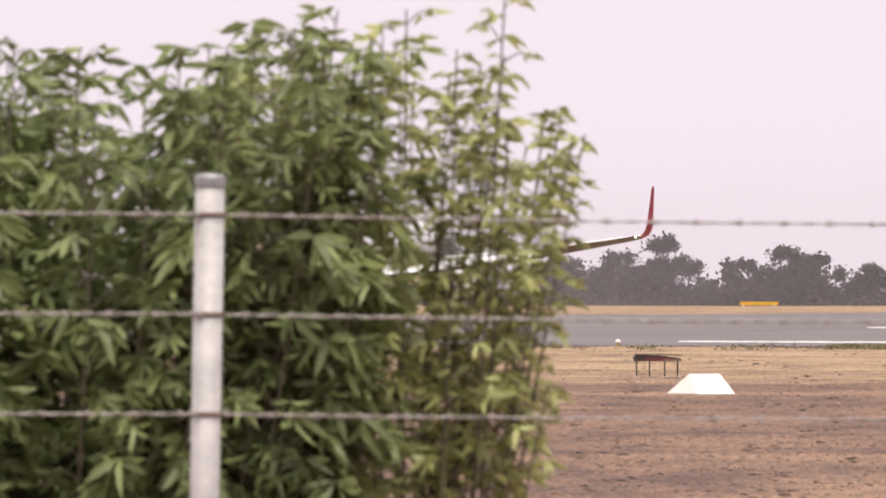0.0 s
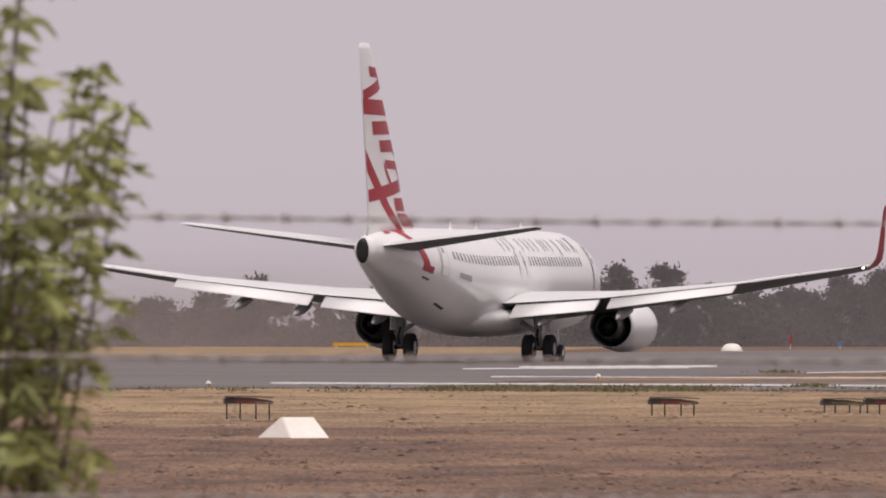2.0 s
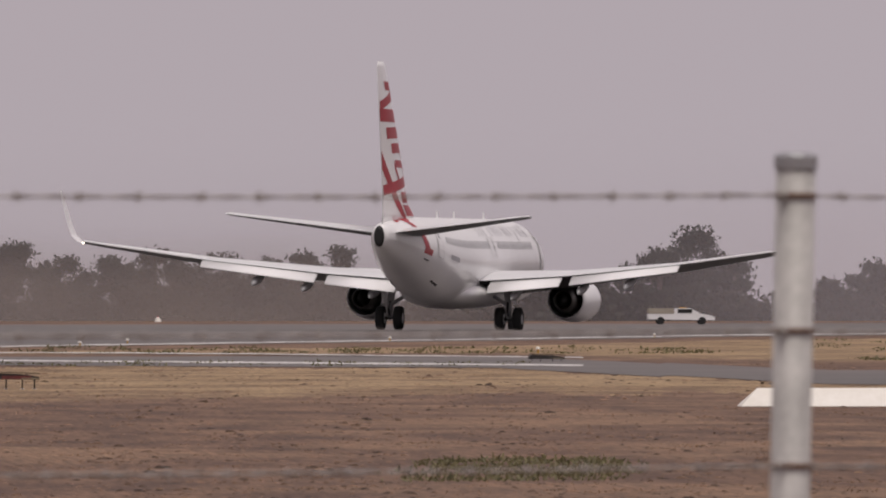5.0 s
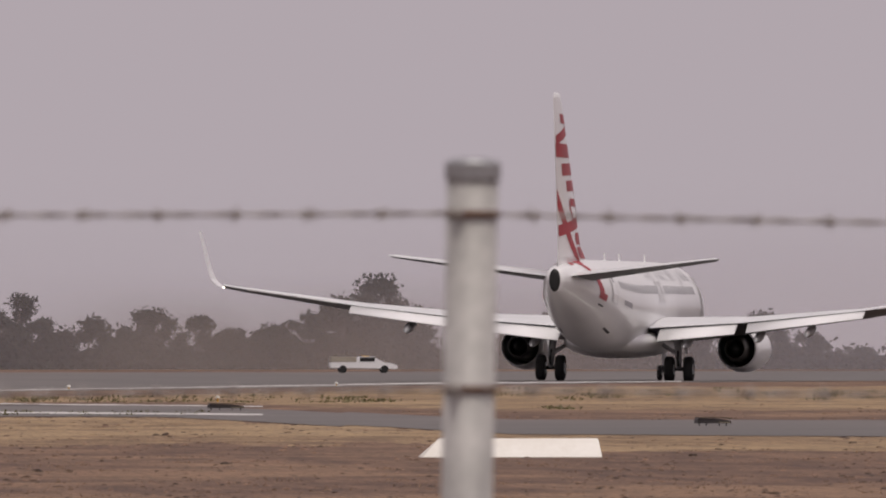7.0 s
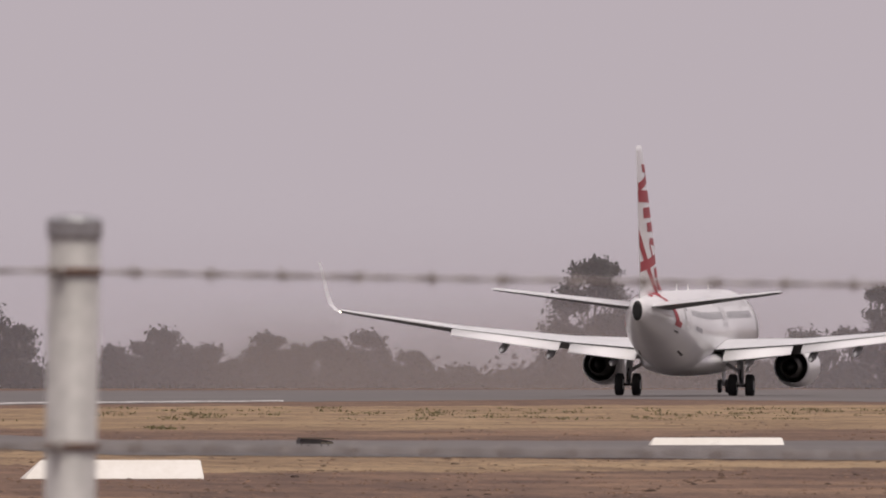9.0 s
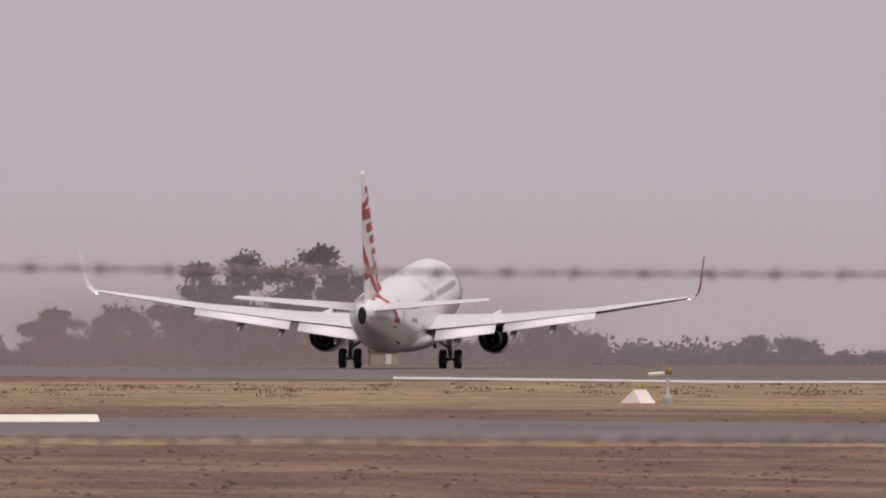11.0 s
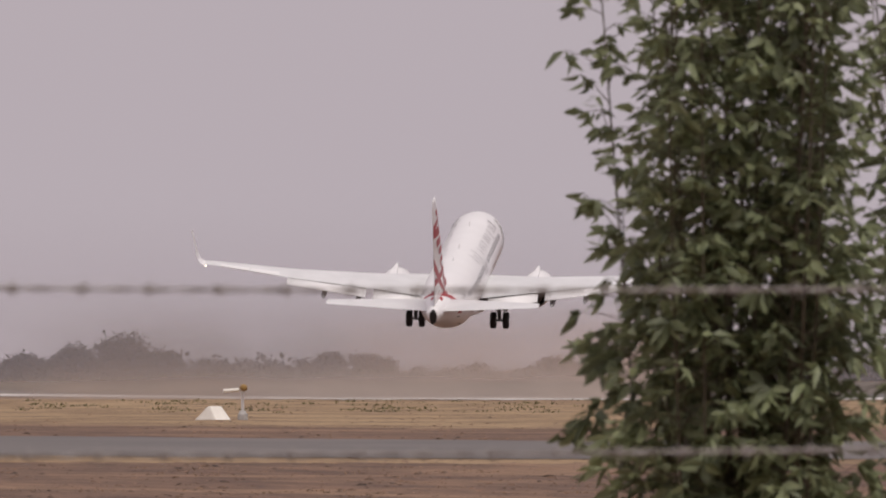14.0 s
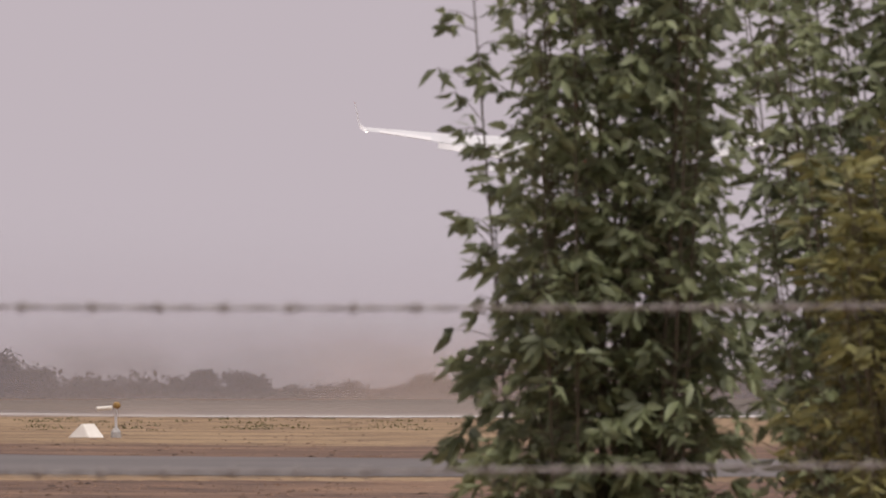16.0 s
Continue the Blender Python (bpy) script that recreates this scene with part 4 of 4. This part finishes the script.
def build_scrub():
    rng = np.random.default_rng(42)
    cl, rd = [], []
    for i in range(420):
        u = -1400 + 8000 * i / 420 + rng.uniform(-15, 15)
        d = rng.uniform(1400, 1450)
        x = u * d / F
        h = rng.uniform(1.6, 3.4) * max(1.0, 1.05 + 0.75 * math.sin(u * 0.013) * math.sin(u * 0.0047 + 1)) * (0.8 if u > 4250 else 1.0)
        cl.append((x, d, ground_z(x, d) + h * 0.6))
        rd.append((rng.uniform(2.5, 4.5), 2.5, h * 0.5))
    vs, fs = clump_cloud(rng, np.array(cl), np.array(rd), 300000, 0.34)
    ob = fast_mesh("far_scrub", vs, fs, M_SCRUB, None)
    tagged(ob, "low grey-green scrub along the tree line", "scrub", kind="stuff")


build_scrub()


# ---- airborne dust: thin veils that scatter the sky's light ----
def dust_material(name, colour, amount, height, patchy, scale, ends=None, soft_end=22):
    m = bpy.data.materials.new(name)
    m.use_nodes = True
    n, l = m.node_tree.nodes, m.node_tree.links
    n.remove(n["Principled BSDF"])
    tc = n.new("ShaderNodeTexCoord")
    sep = n.new("ShaderNodeSeparateXYZ")
    l.new(tc.outputs["Object"], sep.inputs[0])
    fall = n.new("ShaderNodeMapRange")
    fall.interpolation_type = "SMOOTHSTEP"
    fall.inputs["From Min"].default_value, fall.inputs["From Max"].default_value = height, height * 0.15
    l.new(sep.outputs[2], fall.inputs[0])
    tex = n.new("ShaderNodeTexNoise")
    tex.inputs["Scale"].default_value, tex.inputs["Detail"].default_value = scale, 3
    l.new(tc.outputs["Object"], tex.inputs["Vector"])
    rng_n = n.new("ShaderNodeMapRange")
    rng_n.inputs["From Min"].default_value, rng_n.inputs["From Max"].default_value = 0.35, 0.65
    rng_n.inputs["To Min"].default_value, rng_n.inputs["To Max"].default_value = amount * (1 - patchy), amount
    l.new(tex.outputs["Fac"], rng_n.inputs[0])
    mul = n.new("ShaderNodeMath")
    mul.operation = "MULTIPLY"
    l.new(fall.outputs[0], mul.inputs[0])
    l.new(rng_n.outputs[0], mul.inputs[1])
    drift = mul
    if ends:
        # thins out towards both ends
        edge = n.new("ShaderNodeMapRange")
        edge.interpolation_type = "SMOOTHSTEP"
        edge.inputs["From Min"].default_value, edge.inputs["From Max"].default_value = (ends[1] - ends[0]) / 2, (ends[1] - ends[0]) / 2 - soft_end
        away = n.new("ShaderNodeMath")
        away.operation = "SUBTRACT"
        away.inputs[1].default_value = (ends[0] + ends[1]) / 2
        size = n.new("ShaderNodeMath")
        size.operation = "ABSOLUTE"
        drift = n.new("ShaderNodeMath")
        drift.operation = "MULTIPLY"
        l.new(sep.outputs[0], away.inputs[0])
        l.new(away.outputs[0], size.inputs[0])
        l.new(size.outputs[0], edge.inputs[0])
        l.new(edge.outputs[0], drift.inputs[0])
        l.new(mul.outputs[0], drift.inputs[1])
    tp, df, tl, mx, half = (n.new(k) for k in ("ShaderNodeBsdfTransparent", "ShaderNodeBsdfDiffuse", "ShaderNodeBsdfTranslucent", "ShaderNodeMixShader", "ShaderNodeMixShader"))
    df.inputs[0].default_value = tl.inputs[0].default_value = (*colour, 1)
    half.inputs[0].default_value = 0.4
    l.new(df.outputs[0], half.inputs[1])
    l.new(tl.outputs[0], half.inputs[2])
    l.new(drift.outputs[0], mx.inputs[0])
    l.new(tp.outputs[0], mx.inputs[1])
    l.new(half.outputs[0], mx.inputs[2])
    l.new(mx.outputs[0], n["Material Output"].inputs[0])
    return m


def build_veil(name, u0, u1, d, top, mat, label, bulge=4.0):
    """A gently bowed upright sheet of haze from the ground up."""
    nx, nz = 40, 8
    verts, faces = [], []
    for i in range(nx + 1):
        u = u0 + (u1 - u0) * i / nx
        for j in range(nz + 1):
            dd = d + bulge * math.sin(i * 0.9) + 1.5 * j
            verts.append((u * dd / F, dd, -2.6 + (top + 2.6) * j / nz))
    for i in range(nx):
        for j in range(nz):
            a = i * (nz + 1) + j
            faces.append((a, a + nz + 1, a + nz + 2, a + 1))
    ob = put(name, verts, faces, mat, smooth=True)
    ob.visible_shadow = False
    return tagged(ob, label, "dust", kind="stuff")


build_veil("smoke_haze", -2500, 7500, 1375, 26, dust_material("smoke_haze_air", (0.56, 0.52, 0.555), 0.27, 16, 0.3, 0.02), "pale smoke haze hanging before the far trees")
build_veil("smoke_haze", 1900, 7900, 1360, 16, dust_material("far_smoke_air", (0.60, 0.56, 0.60), 0.22, 16, 0.3, 0.02, (92, 352)), "pale smoke haze thickening towards the runway's far end")


def build_dust_cloud():
    """Brown dust that the engines blow up, drifting along with the aircraft."""
    ob = build_veil("dust_cloud", -760, 760, 1330, 8, dust_material("blown_dust_air", (0.30, 0.258, 0.24), 0.72, 8, 0.55, 0.045, (-33, 33)), "brown dust cloud blown up behind the engines", 0.4)
    return ob


dust_cloud = build_dust_cloud()
tan_dust = build_veil("dust_cloud", -520, 520, 1290, 8, dust_material("tan_dust_air", (0.60, 0.46, 0.38), 0.6, 6.5, 0.45, 0.06, (-22, 22), 16), "tan dust cloud rising beyond the runway", 0.4)
low_dust = build_veil("dust_cloud", -900, 900, 630, 2, dust_material("low_dust_air", (0.40, 0.335, 0.30), 0.9, 1.8, 0.35, 0.12, (-18, 18), 9), "thin brown dust sweeping low over the runway", 0.4)


# ---- grass tussocks ----
def build_tufts():
    rng = np.random.default_rng(8)
    n = 4000
    v = rng.uniform(118, 540, n)
    u = rng.uniform(-700, 5700, n)
    d = EYE * F / v
    x = u * d / F
    # keep the taxiway bare
    keep = ~((v > np.interp(u, [-1800, 0, 1900, 2500, 4000, 5200, 6400], [115, 110, 106, 134, 136, 148, 150]) - 1)
             & (v < np.interp(u, [-1800, 0, 1900, 2500, 4000, 5200, 6400], [122, 117, 127, 160, 170, 180, 182]) + 1))
    u, v, d, x = u[keep], v[keep], d[keep], x[keep]
    n = len(x)
    base = np.stack([x, d, np.zeros(n)], axis=1)
    vs, k = [], 16
    size = rng.uniform(0.25, 1.0, n) ** 2 * 0.055 * (0.5 + 0.5 * (d / 230))
    for j in range(k):
        w = size * rng.uniform(0.06, 0.15, n)
        h = size * rng.uniform(0.3, 0.8, n)
        off = np.stack([rng.normal(size=n) * size * 3.0, rng.normal(size=n) * size * 2, np.zeros(n)], axis=1)
        side = np.stack([w, w * rng.normal(size=n) * 0.5, np.zeros(n)], axis=1)
        tip = np.stack([rng.normal(size=n) * h * 1.0, rng.normal(size=n) * h * 0.7, h], axis=1)
        vs.append(np.stack([base + off - side, base + off + side, base + off + tip], axis=1))
    vs = np.stack(vs, axis=1).reshape(-1, 3)
    fs = np.arange(len(vs)).reshape(-1, 3)
    ob = fast_mesh("dry_tussocks", vs, fs, M_TUFT, None)
    tagged(ob, "short dry brown and straw grass tussocks", "grass", kind="stuff")


def build_clumps():
    """Low worn mounds of grass and earth all over the field."""
    rng = np.random.default_rng(18)
    n = 30000
    v = rng.uniform(82, 540, n)
    u = rng.uniform(-700, 5700, n)
    keep = ~((v > np.interp(u, [-1800, 0, 1900, 2500, 4000, 5200, 6400], [115, 110, 106, 134, 136, 148, 150]) - 1)
             & (v < np.interp(u, [-1800, 0, 1900, 2500, 4000, 5200, 6400], [122, 117, 127, 160, 170, 180, 182]) + 1))
    keep &= (v > 118) | ((u > 2600) & (v > 84))
    u, v = u[keep], v[keep]
    d = EYE * F / v
    n = len(d)
    r = (0.02 + 0.05 * rng.random(n) ** 3) * (0.75 + 0.5 * np.sin(u * 0.021 + np.sin(v * 0.06) * 2) * np.sin(v * 0.045 + u * 0.004)) * (0.6 + 0.4 * d / 230)
    vs = []
    for j in range(7):
        a = 6.283 * j / 7 + rng.uniform(-0.3, 0.3, n)
        q = r * rng.uniform(0.7, 1.5, n)
        vs.append(np.stack([u * d / F + q * np.cos(a), d + q * np.sin(a), np.zeros(n)], axis=1))
    for j in range(7):
        a = 6.283 * j / 7 + rng.uniform(-0.3, 0.3, n)
        q = r * rng.uniform(0.3, 0.8, n)
        vs.append(np.stack([u * d / F + q * np.cos(a), d + q * np.sin(a), r * rng.uniform(0.12, 0.4, n)], axis=1))
    vs.append(np.stack([u * d / F, d, r * rng.uniform(0.2, 0.45, n)], axis=1))
    vs = np.stack(vs, axis=1).reshape(-1, 3)
    tris = []
    for j in range(7):
        k = (j + 1) % 7
        tris += [(j, k, 7 + k), (j, 7 + k, 7 + j), (7 + j, 7 + k, 14)]
    fs = (np.array(tris)[None] + (np.arange(n) * 15)[:, None, None]).reshape(-1, 3)
    ob = fast_mesh("grass_clumps", vs, fs, M_CLUMP, None)
    tagged(ob, "low worn clumps of dry brown grass", "grass", kind="stuff")


build_tufts()
build_clumps()


def build_weeds(seed, u0, u1, v0, v1, n, size, label):
    rng = np.random.default_rng(seed)
    u, v = rng.uniform(u0, u1, n), rng.uniform(v0, v1, n)
    d = EYE * F / v
    cs = np.stack([u * d / F, d, np.zeros(n)], axis=1)
    cs = np.repeat(cs, 14, axis=0)
    m = len(cs)
    sz = np.repeat(rng.uniform(0.5, 1.3, n), 14) * size
    cs[:, 0] += rng.normal(size=m) * sz * 1.8
    cs[:, 1] += rng.normal(size=m) * sz
    ds = np.stack([rng.normal(size=m) * 0.6, rng.normal(size=m) * 0.6, rng.uniform(0.25, 0.8, m)], axis=1)
    vs, fs = leaf_mesh(cs, ds, sz * rng.uniform(0.5, 1.0, m), sz * 0.3, rng)
    tagged(fast_mesh("weed_patch", vs, fs, M_WEED, None), label, "weeds", kind="stuff")


build_weeds(1, 1730, 2120, 300, 342, 150, 0.08, "patch of low green weeds in dry grass")
build_weeds(2, -400, 2000, 118, 126, 90, 0.12, "green weeds along the taxiway edge")
build_weeds(3, 200, 740, 118, 126, 420, 0.12, "green weeds along the taxiway edge")
build_weeds(4, 1000, 2300, 92, 103, 110, 0.14, "green weeds in the straw verge")
build_weeds(5, 2450, 5600, 78, 99, 300, 0.13, "green weeds in the straw verge")
build_weeds(7, 890, 910, 115, 119, 16, 0.15, "small green bush at the taxiway edge")
build_weeds(8, 832, 852, 90, 93, 14, 0.16, "small dull green bush beside the runway")
build_weeds(9, 2564, 2592, 112, 115, 10, 0.10, "low dark weeds in the verge")
build_weeds(6, 4900, 5300, 380, 470, 60, 0.06, "low green weeds by the shrubs")


# ---- small far things ----
def build_cone(u, v, size, label, mound=False):
    """A small white marker: a cone with a red top, or a low rounded mound."""
    x, y = at_ground(u, v)
    th = empty("marker_cone", pose(x, y, 0))
    tagged(th, label, "marker cone", group="white marker cones")
    prof = ((0, 0.95), (0.12, 0.93), (0.4, 0.8), (0.62, 0.55), (0.72, 0.25)) if mound else ((0, 0.62), (0.12, 0.6), (0.55, 0.45), (0.8, 0.2))
    v1, f1 = loft([[(size * r * math.cos(0.5236 * j), size * r * math.sin(0.5236 * j), size * z) for j in range(12)] for z, r in prof])
    put("cone", v1, f1, M_MARKER, th, "white cone", smooth=mound)
    if not mound:
        v1, f1 = loft([[(r * math.cos(0.5236 * j), r * math.sin(0.5236 * j), z) for j in range(12)] for z, r in ((size * 0.8, size * 0.2), (size * 0.95, size * 0.14))])
        put("top", v1, f1, M_RED, th, "red top")


for cu, cv, cs_ in ((429, 47, 0.5), (448, 47, 0.5), (1306, 45, 0.35)):
    build_cone(cu, cv, cs_, "small white marker cone with a red top")
build_cone(776, 53, 0.62, "low white rounded marker mound beyond the runway", mound=True)


def build_edge_light(u, v, h):
    x, y = at_ground(u, v)
    th = empty("edge_light", pose(x, y, 0))
    tagged(th, "small pale runway edge light on a short stem", "runway light", group="runway edge lights")
    put("stem", *tube([(0, 0, 0), (0, 0, h * 0.6)], 0.025, 8), M_YELLOW, th, "yellow stem")
    v1, f1 = loft([[(r * math.cos(0.6283 * j), r * math.sin(0.6283 * j), z) for j in range(10)] for z, r in ((h * 0.55, 0.06), (h * 0.6, 0.07), (h * 0.9, 0.045), (h, 0.01))])
    put("lens_dome", v1, f1, M_MARKER, th, "pale dome")


for eu, ev in ((1168, 88), (1717, 79), (2187, 73), (-150, 117), (540, 103), (1980, 100), (1252, 83)):
    build_edge_light(eu, ev, 0.18)


def build_stake(u, v, width, height, mat, label):
    """A marker board on a pin in the ground."""
    x, y = at_ground(u, v)
    th = empty("marker_stake", pose(x, y, 0))
    tagged(th, label, "marker stake")
    part("board", box_bm(0, 0, height * 0.6, width, 0.05, height * 0.8, 0.01), mat, th)
    put("pin", *tube([(0, 0, 0), (0, 0, height * 0.3)], 0.03, 6), M_GREY, th)


build_stake(880, 48, 0.12, 0.85, M_RED, "slim red marker stake beyond the runway")
build_stake(968, 47, 0.3, 0.45, M_BLUE, "small blue marker board beyond the runway")


def build_board(u, v, w, h):
    x, y = at_ground(u, v)
    th = empty("sign_board", pose(x, y, 0))
    tagged(th, "low yellow sign board in the grass", "sign board")
    part("panel", box_bm(0, 0, h * 0.65, w, 0.08, h * 0.7, 0.02), M_YELLOW, th, "yellow panel")
    for sx in (-0.4, 0.4):
        part("foot", box_bm(sx * w, 0, h * 0.17, 0.08, 0.08, h * 0.34), M_GREY, th)


build_board(104, 46, 2.4, 0.32)


def build_ute(u, v, width):
    """A white utility truck seen from its side."""
    x, y = at_ground(u, v)
    s = width / 5.2
    k = s * 0.74
    th = empty("utility_truck", pose(x, y, ground_z(x, y)))
    tagged(th, "white utility truck parked by the far trees", "truck")
    prof = [(-2.55, 0.55), (-2.6, 1.0), (-2.5, 1.15), (-0.55, 1.15), (-0.35, 1.72), (0.75, 1.72), (1.55, 1.15), (2.35, 0.95), (2.65, 0.75), (2.65, 0.45)]
    v1, f1 = loft([[(s * px, s * yy, k * pz) for px, pz in prof] for yy in (-0.86, -0.8, 0.8, 0.86)])
    body = put("body", v1, f1, M_WHITE, th, "dusty white cab and bonnet")
    part("window", box_bm(s * 0.3, s * -0.865, k * 1.42, s * 1.15, 0.03, k * 0.42, 0.005), M_DARK, body, "dark side window")
    part("tray", box_bm(s * -1.55, 0, k * 1.4, s * 2.0, s * 1.76, k * 0.62, 0.03), M_CANVAS, th, "beige load cover")
    part("roof_rack", box_bm(s * 0.2, 0, k * 1.76, s * 0.5, s * 1.2, k * 0.1, 0.01), M_YELLOW, th, "roof light bar")
    for px in (-1.6, 1.65):
        for yy in (-0.75, 0.75):
            v1, f1 = loft([[(s * px + s * 0.3 * q * math.cos(0.3927 * j), s * yy + e, s * 0.3 + s * 0.3 * q * math.sin(0.3927 * j)) for j in range(16)] for e, q in ((-0.14 * s, 0.8), (-0.12 * s, 1.0), (0.12 * s, 1.0), (0.14 * s, 0.8))])
            put("wheel", v1, f1, M_RUBBER, th, "black tyre")


def build_shed(u, d, w, h):
    x, y = u * d / F, d
    th = empty("shed", pose(x, y, ground_z(x, y)))
    tagged(th, "small cream shed with a grey-green roof", "shed")
    part("wall", box_bm(0, 0, h * 0.35, w, w * 0.7, h * 0.7, 0.02), M_CANVAS, th, "cream wall")
    v1, f1 = loft([[(sx * w * 0.54, yy * w * 0.4, z) for yy, z in ((-1, h * 0.7), (0, h), (1, h * 0.7), (0, h * 0.66))] for sx in (-1, 1)])
    put("roof", v1, f1, M_OLIVE, th, "grey-green pitched roof")
    part("door", box_bm(w * 0.15, -w * 0.355, h * 0.3, w * 0.2, 0.04, h * 0.55, 0.01), M_GREY, th, "grey door")


build_ute(2232, 50, 3.8)
build_shed(4207, 1085, 1.8, 1.25)


# ---- what moves ----
def plane_pose(u, v, d, cx, cy, heading, pitch, roll):
    """Pose from the bearing of the tail cone, its distance and height; v None: on its wheels."""
    turn = pose(0, 0, 0, 0, 0, -heading) @ pose(0, 0, 0, pitch, 0, 0) @ pose(0, 0, 0, 0, roll, 0)
    off = turn @ Vector((0, -18.5, 4.42))
    x, y = u * d / F + cx, d + cy
    z = 0.0 if v is None else 1.655 + v * d / F - off.z
    return Matrix.Translation((x - off.x, y - off.y, z)) @ turn


def wing_pose(side, lift):
    """The wing bent up about its root."""
    root = Vector((side * 1.7, 0, 2.2))
    return Matrix.Translation(root) @ pose(0, 0, 0, 0, -side * lift, 0) @ Matrix.Translation(-root)


def motions():
    rows = []
    for t, u, v, d, cx, cy, hd, pt in (
            (0.0, -861, None, 800, AX, -6, 13.7, 0), (0.5, -725, None, 690, AX, -6, 13.7, 0), (1.0, -480, None, 630, AX, -6, 13.7, 0), (1.5, -196, None, 636, AX, -6, 13.7, 0),
            (2.0, 123, None, 659, AX, -6, 13.7, 0), (2.5, 408, None, 685, AX, -6, 13.7, 0), (3.0, 701, None, 710, AX, -6, 13.7, 0), (3.5, 961, None, 733, AX, -6, 13.7, 0),
            (4.0, 1227, None, 757, AX, -6, 13.7, 0), (4.5, 1462, None, 778, AX, -6, 13.7, 0), (4.7, 1557, None, 782, AX, -6, 13.7, 0), (5.8, 2030, None, 762, -0.25, -3, 13.5, 0),
            (6.8, 2482, None, 722, 0, 0, 13.3, 0), (7.0, 2574, None, 727, 0, 0, 13.3, 0), (7.5, 2795, None, 750, 0, 0, 13.4, 0), (8.0, 3018, None, 775, 0, 0, 13.6, 0),
            (8.5, 3220, None, 799, 0, 0, 13.8, 0), (9.0, 3433, None, 824, 0, 0, 14.0, 0.5), (9.5, 3623, None, 850, 0, 0, 14.4, 1.2), (10.0, 3817, None, 880, 0, 0, 14.6, 2.2),
            (10.2, 3892, None, 890, 0, 0, 14.6, 2.6), (11.4, 4300, None, 955, 0, 0, 14.7, 5.2), (12.3, 4588, 13, 1002, 0, 0, 14.8, 7.4), (12.5, 4650, 13, 1012, 0, 0, 14.8, 7.9),
            (13.0, 4799, 18, 1042, 0, 0, 14.8, 9.1), (13.5, 4933, 36, 1083, 0, 0, 14.8, 10.3), (14.0, 5068, 71, 1115, 0, 0, 14.9, 11.3), (14.5, 5194, 119, 1148, 0, 0, 15.0, 12.0),
            (15.0, 5322, 186, 1183, 0, 0, 14.8, 12.5), (15.5, 5440, 258, 1220, 0, 0, 14.5, 12.9), (16.0, 5555, 347, 1258, 0, 0, 14.3, 13.1)):
        rows.append((t, plane_pose(u, v, d, cx, cy, hd, pt, 0.65 if v is None else 1.25)))
    walk(airliner, rows)
    walk(dust_cloud, [(t, pose(u * 1330 / F, 0, 0)) for t, u in ((0.0, -1400), (1.5, -550), (3.0, 380), (4.7, 1200), (6.8, 2130), (9.0, 3130), (10.2, 3650), (12.3, 4580),
                                                                (13.5, 4860), (14.5, 4960), (16.0, 5030))])
    # more dust lifts off the ground as the jets turn downwards
    walk(tan_dust, [(t, pose(u * 1290 / F, 0, z)) for t, u, z in ((0.0, 3600, -9), (10.2, 4250, -9), (11.3, 4620, -5), (12.3, 4930, 0), (13.0, 5130, 0), (13.5, 5230, 0.3), (14.5, 5380, 0.6), (16.0, 5480, 0))])
    walk(low_dust, [(t, pose(u * 630 / F, 0, z)) for t, u, z in ((0.0, 3600, -4), (10.2, 4150, -4), (11.3, 4420, -1), (12.3, 4680, 0), (13.5, 4920, 0), (14.5, 5010, -0.2), (16.0, 5080, -0.6))])
    # the wings bend upwards as they take the weight
    for side, wing in wings.items():
        walk(wing, [(t, wing_pose(side, lift)) for t, lift in ((0, -0.5), (8.0, -0.5), (9.0, -0.1), (10.0, 0.5), (11.4, 1.7), (12.3, 2.4), (13.0, 2.45), (14.5, 2.4), (16.0, 2.3))])


motions()
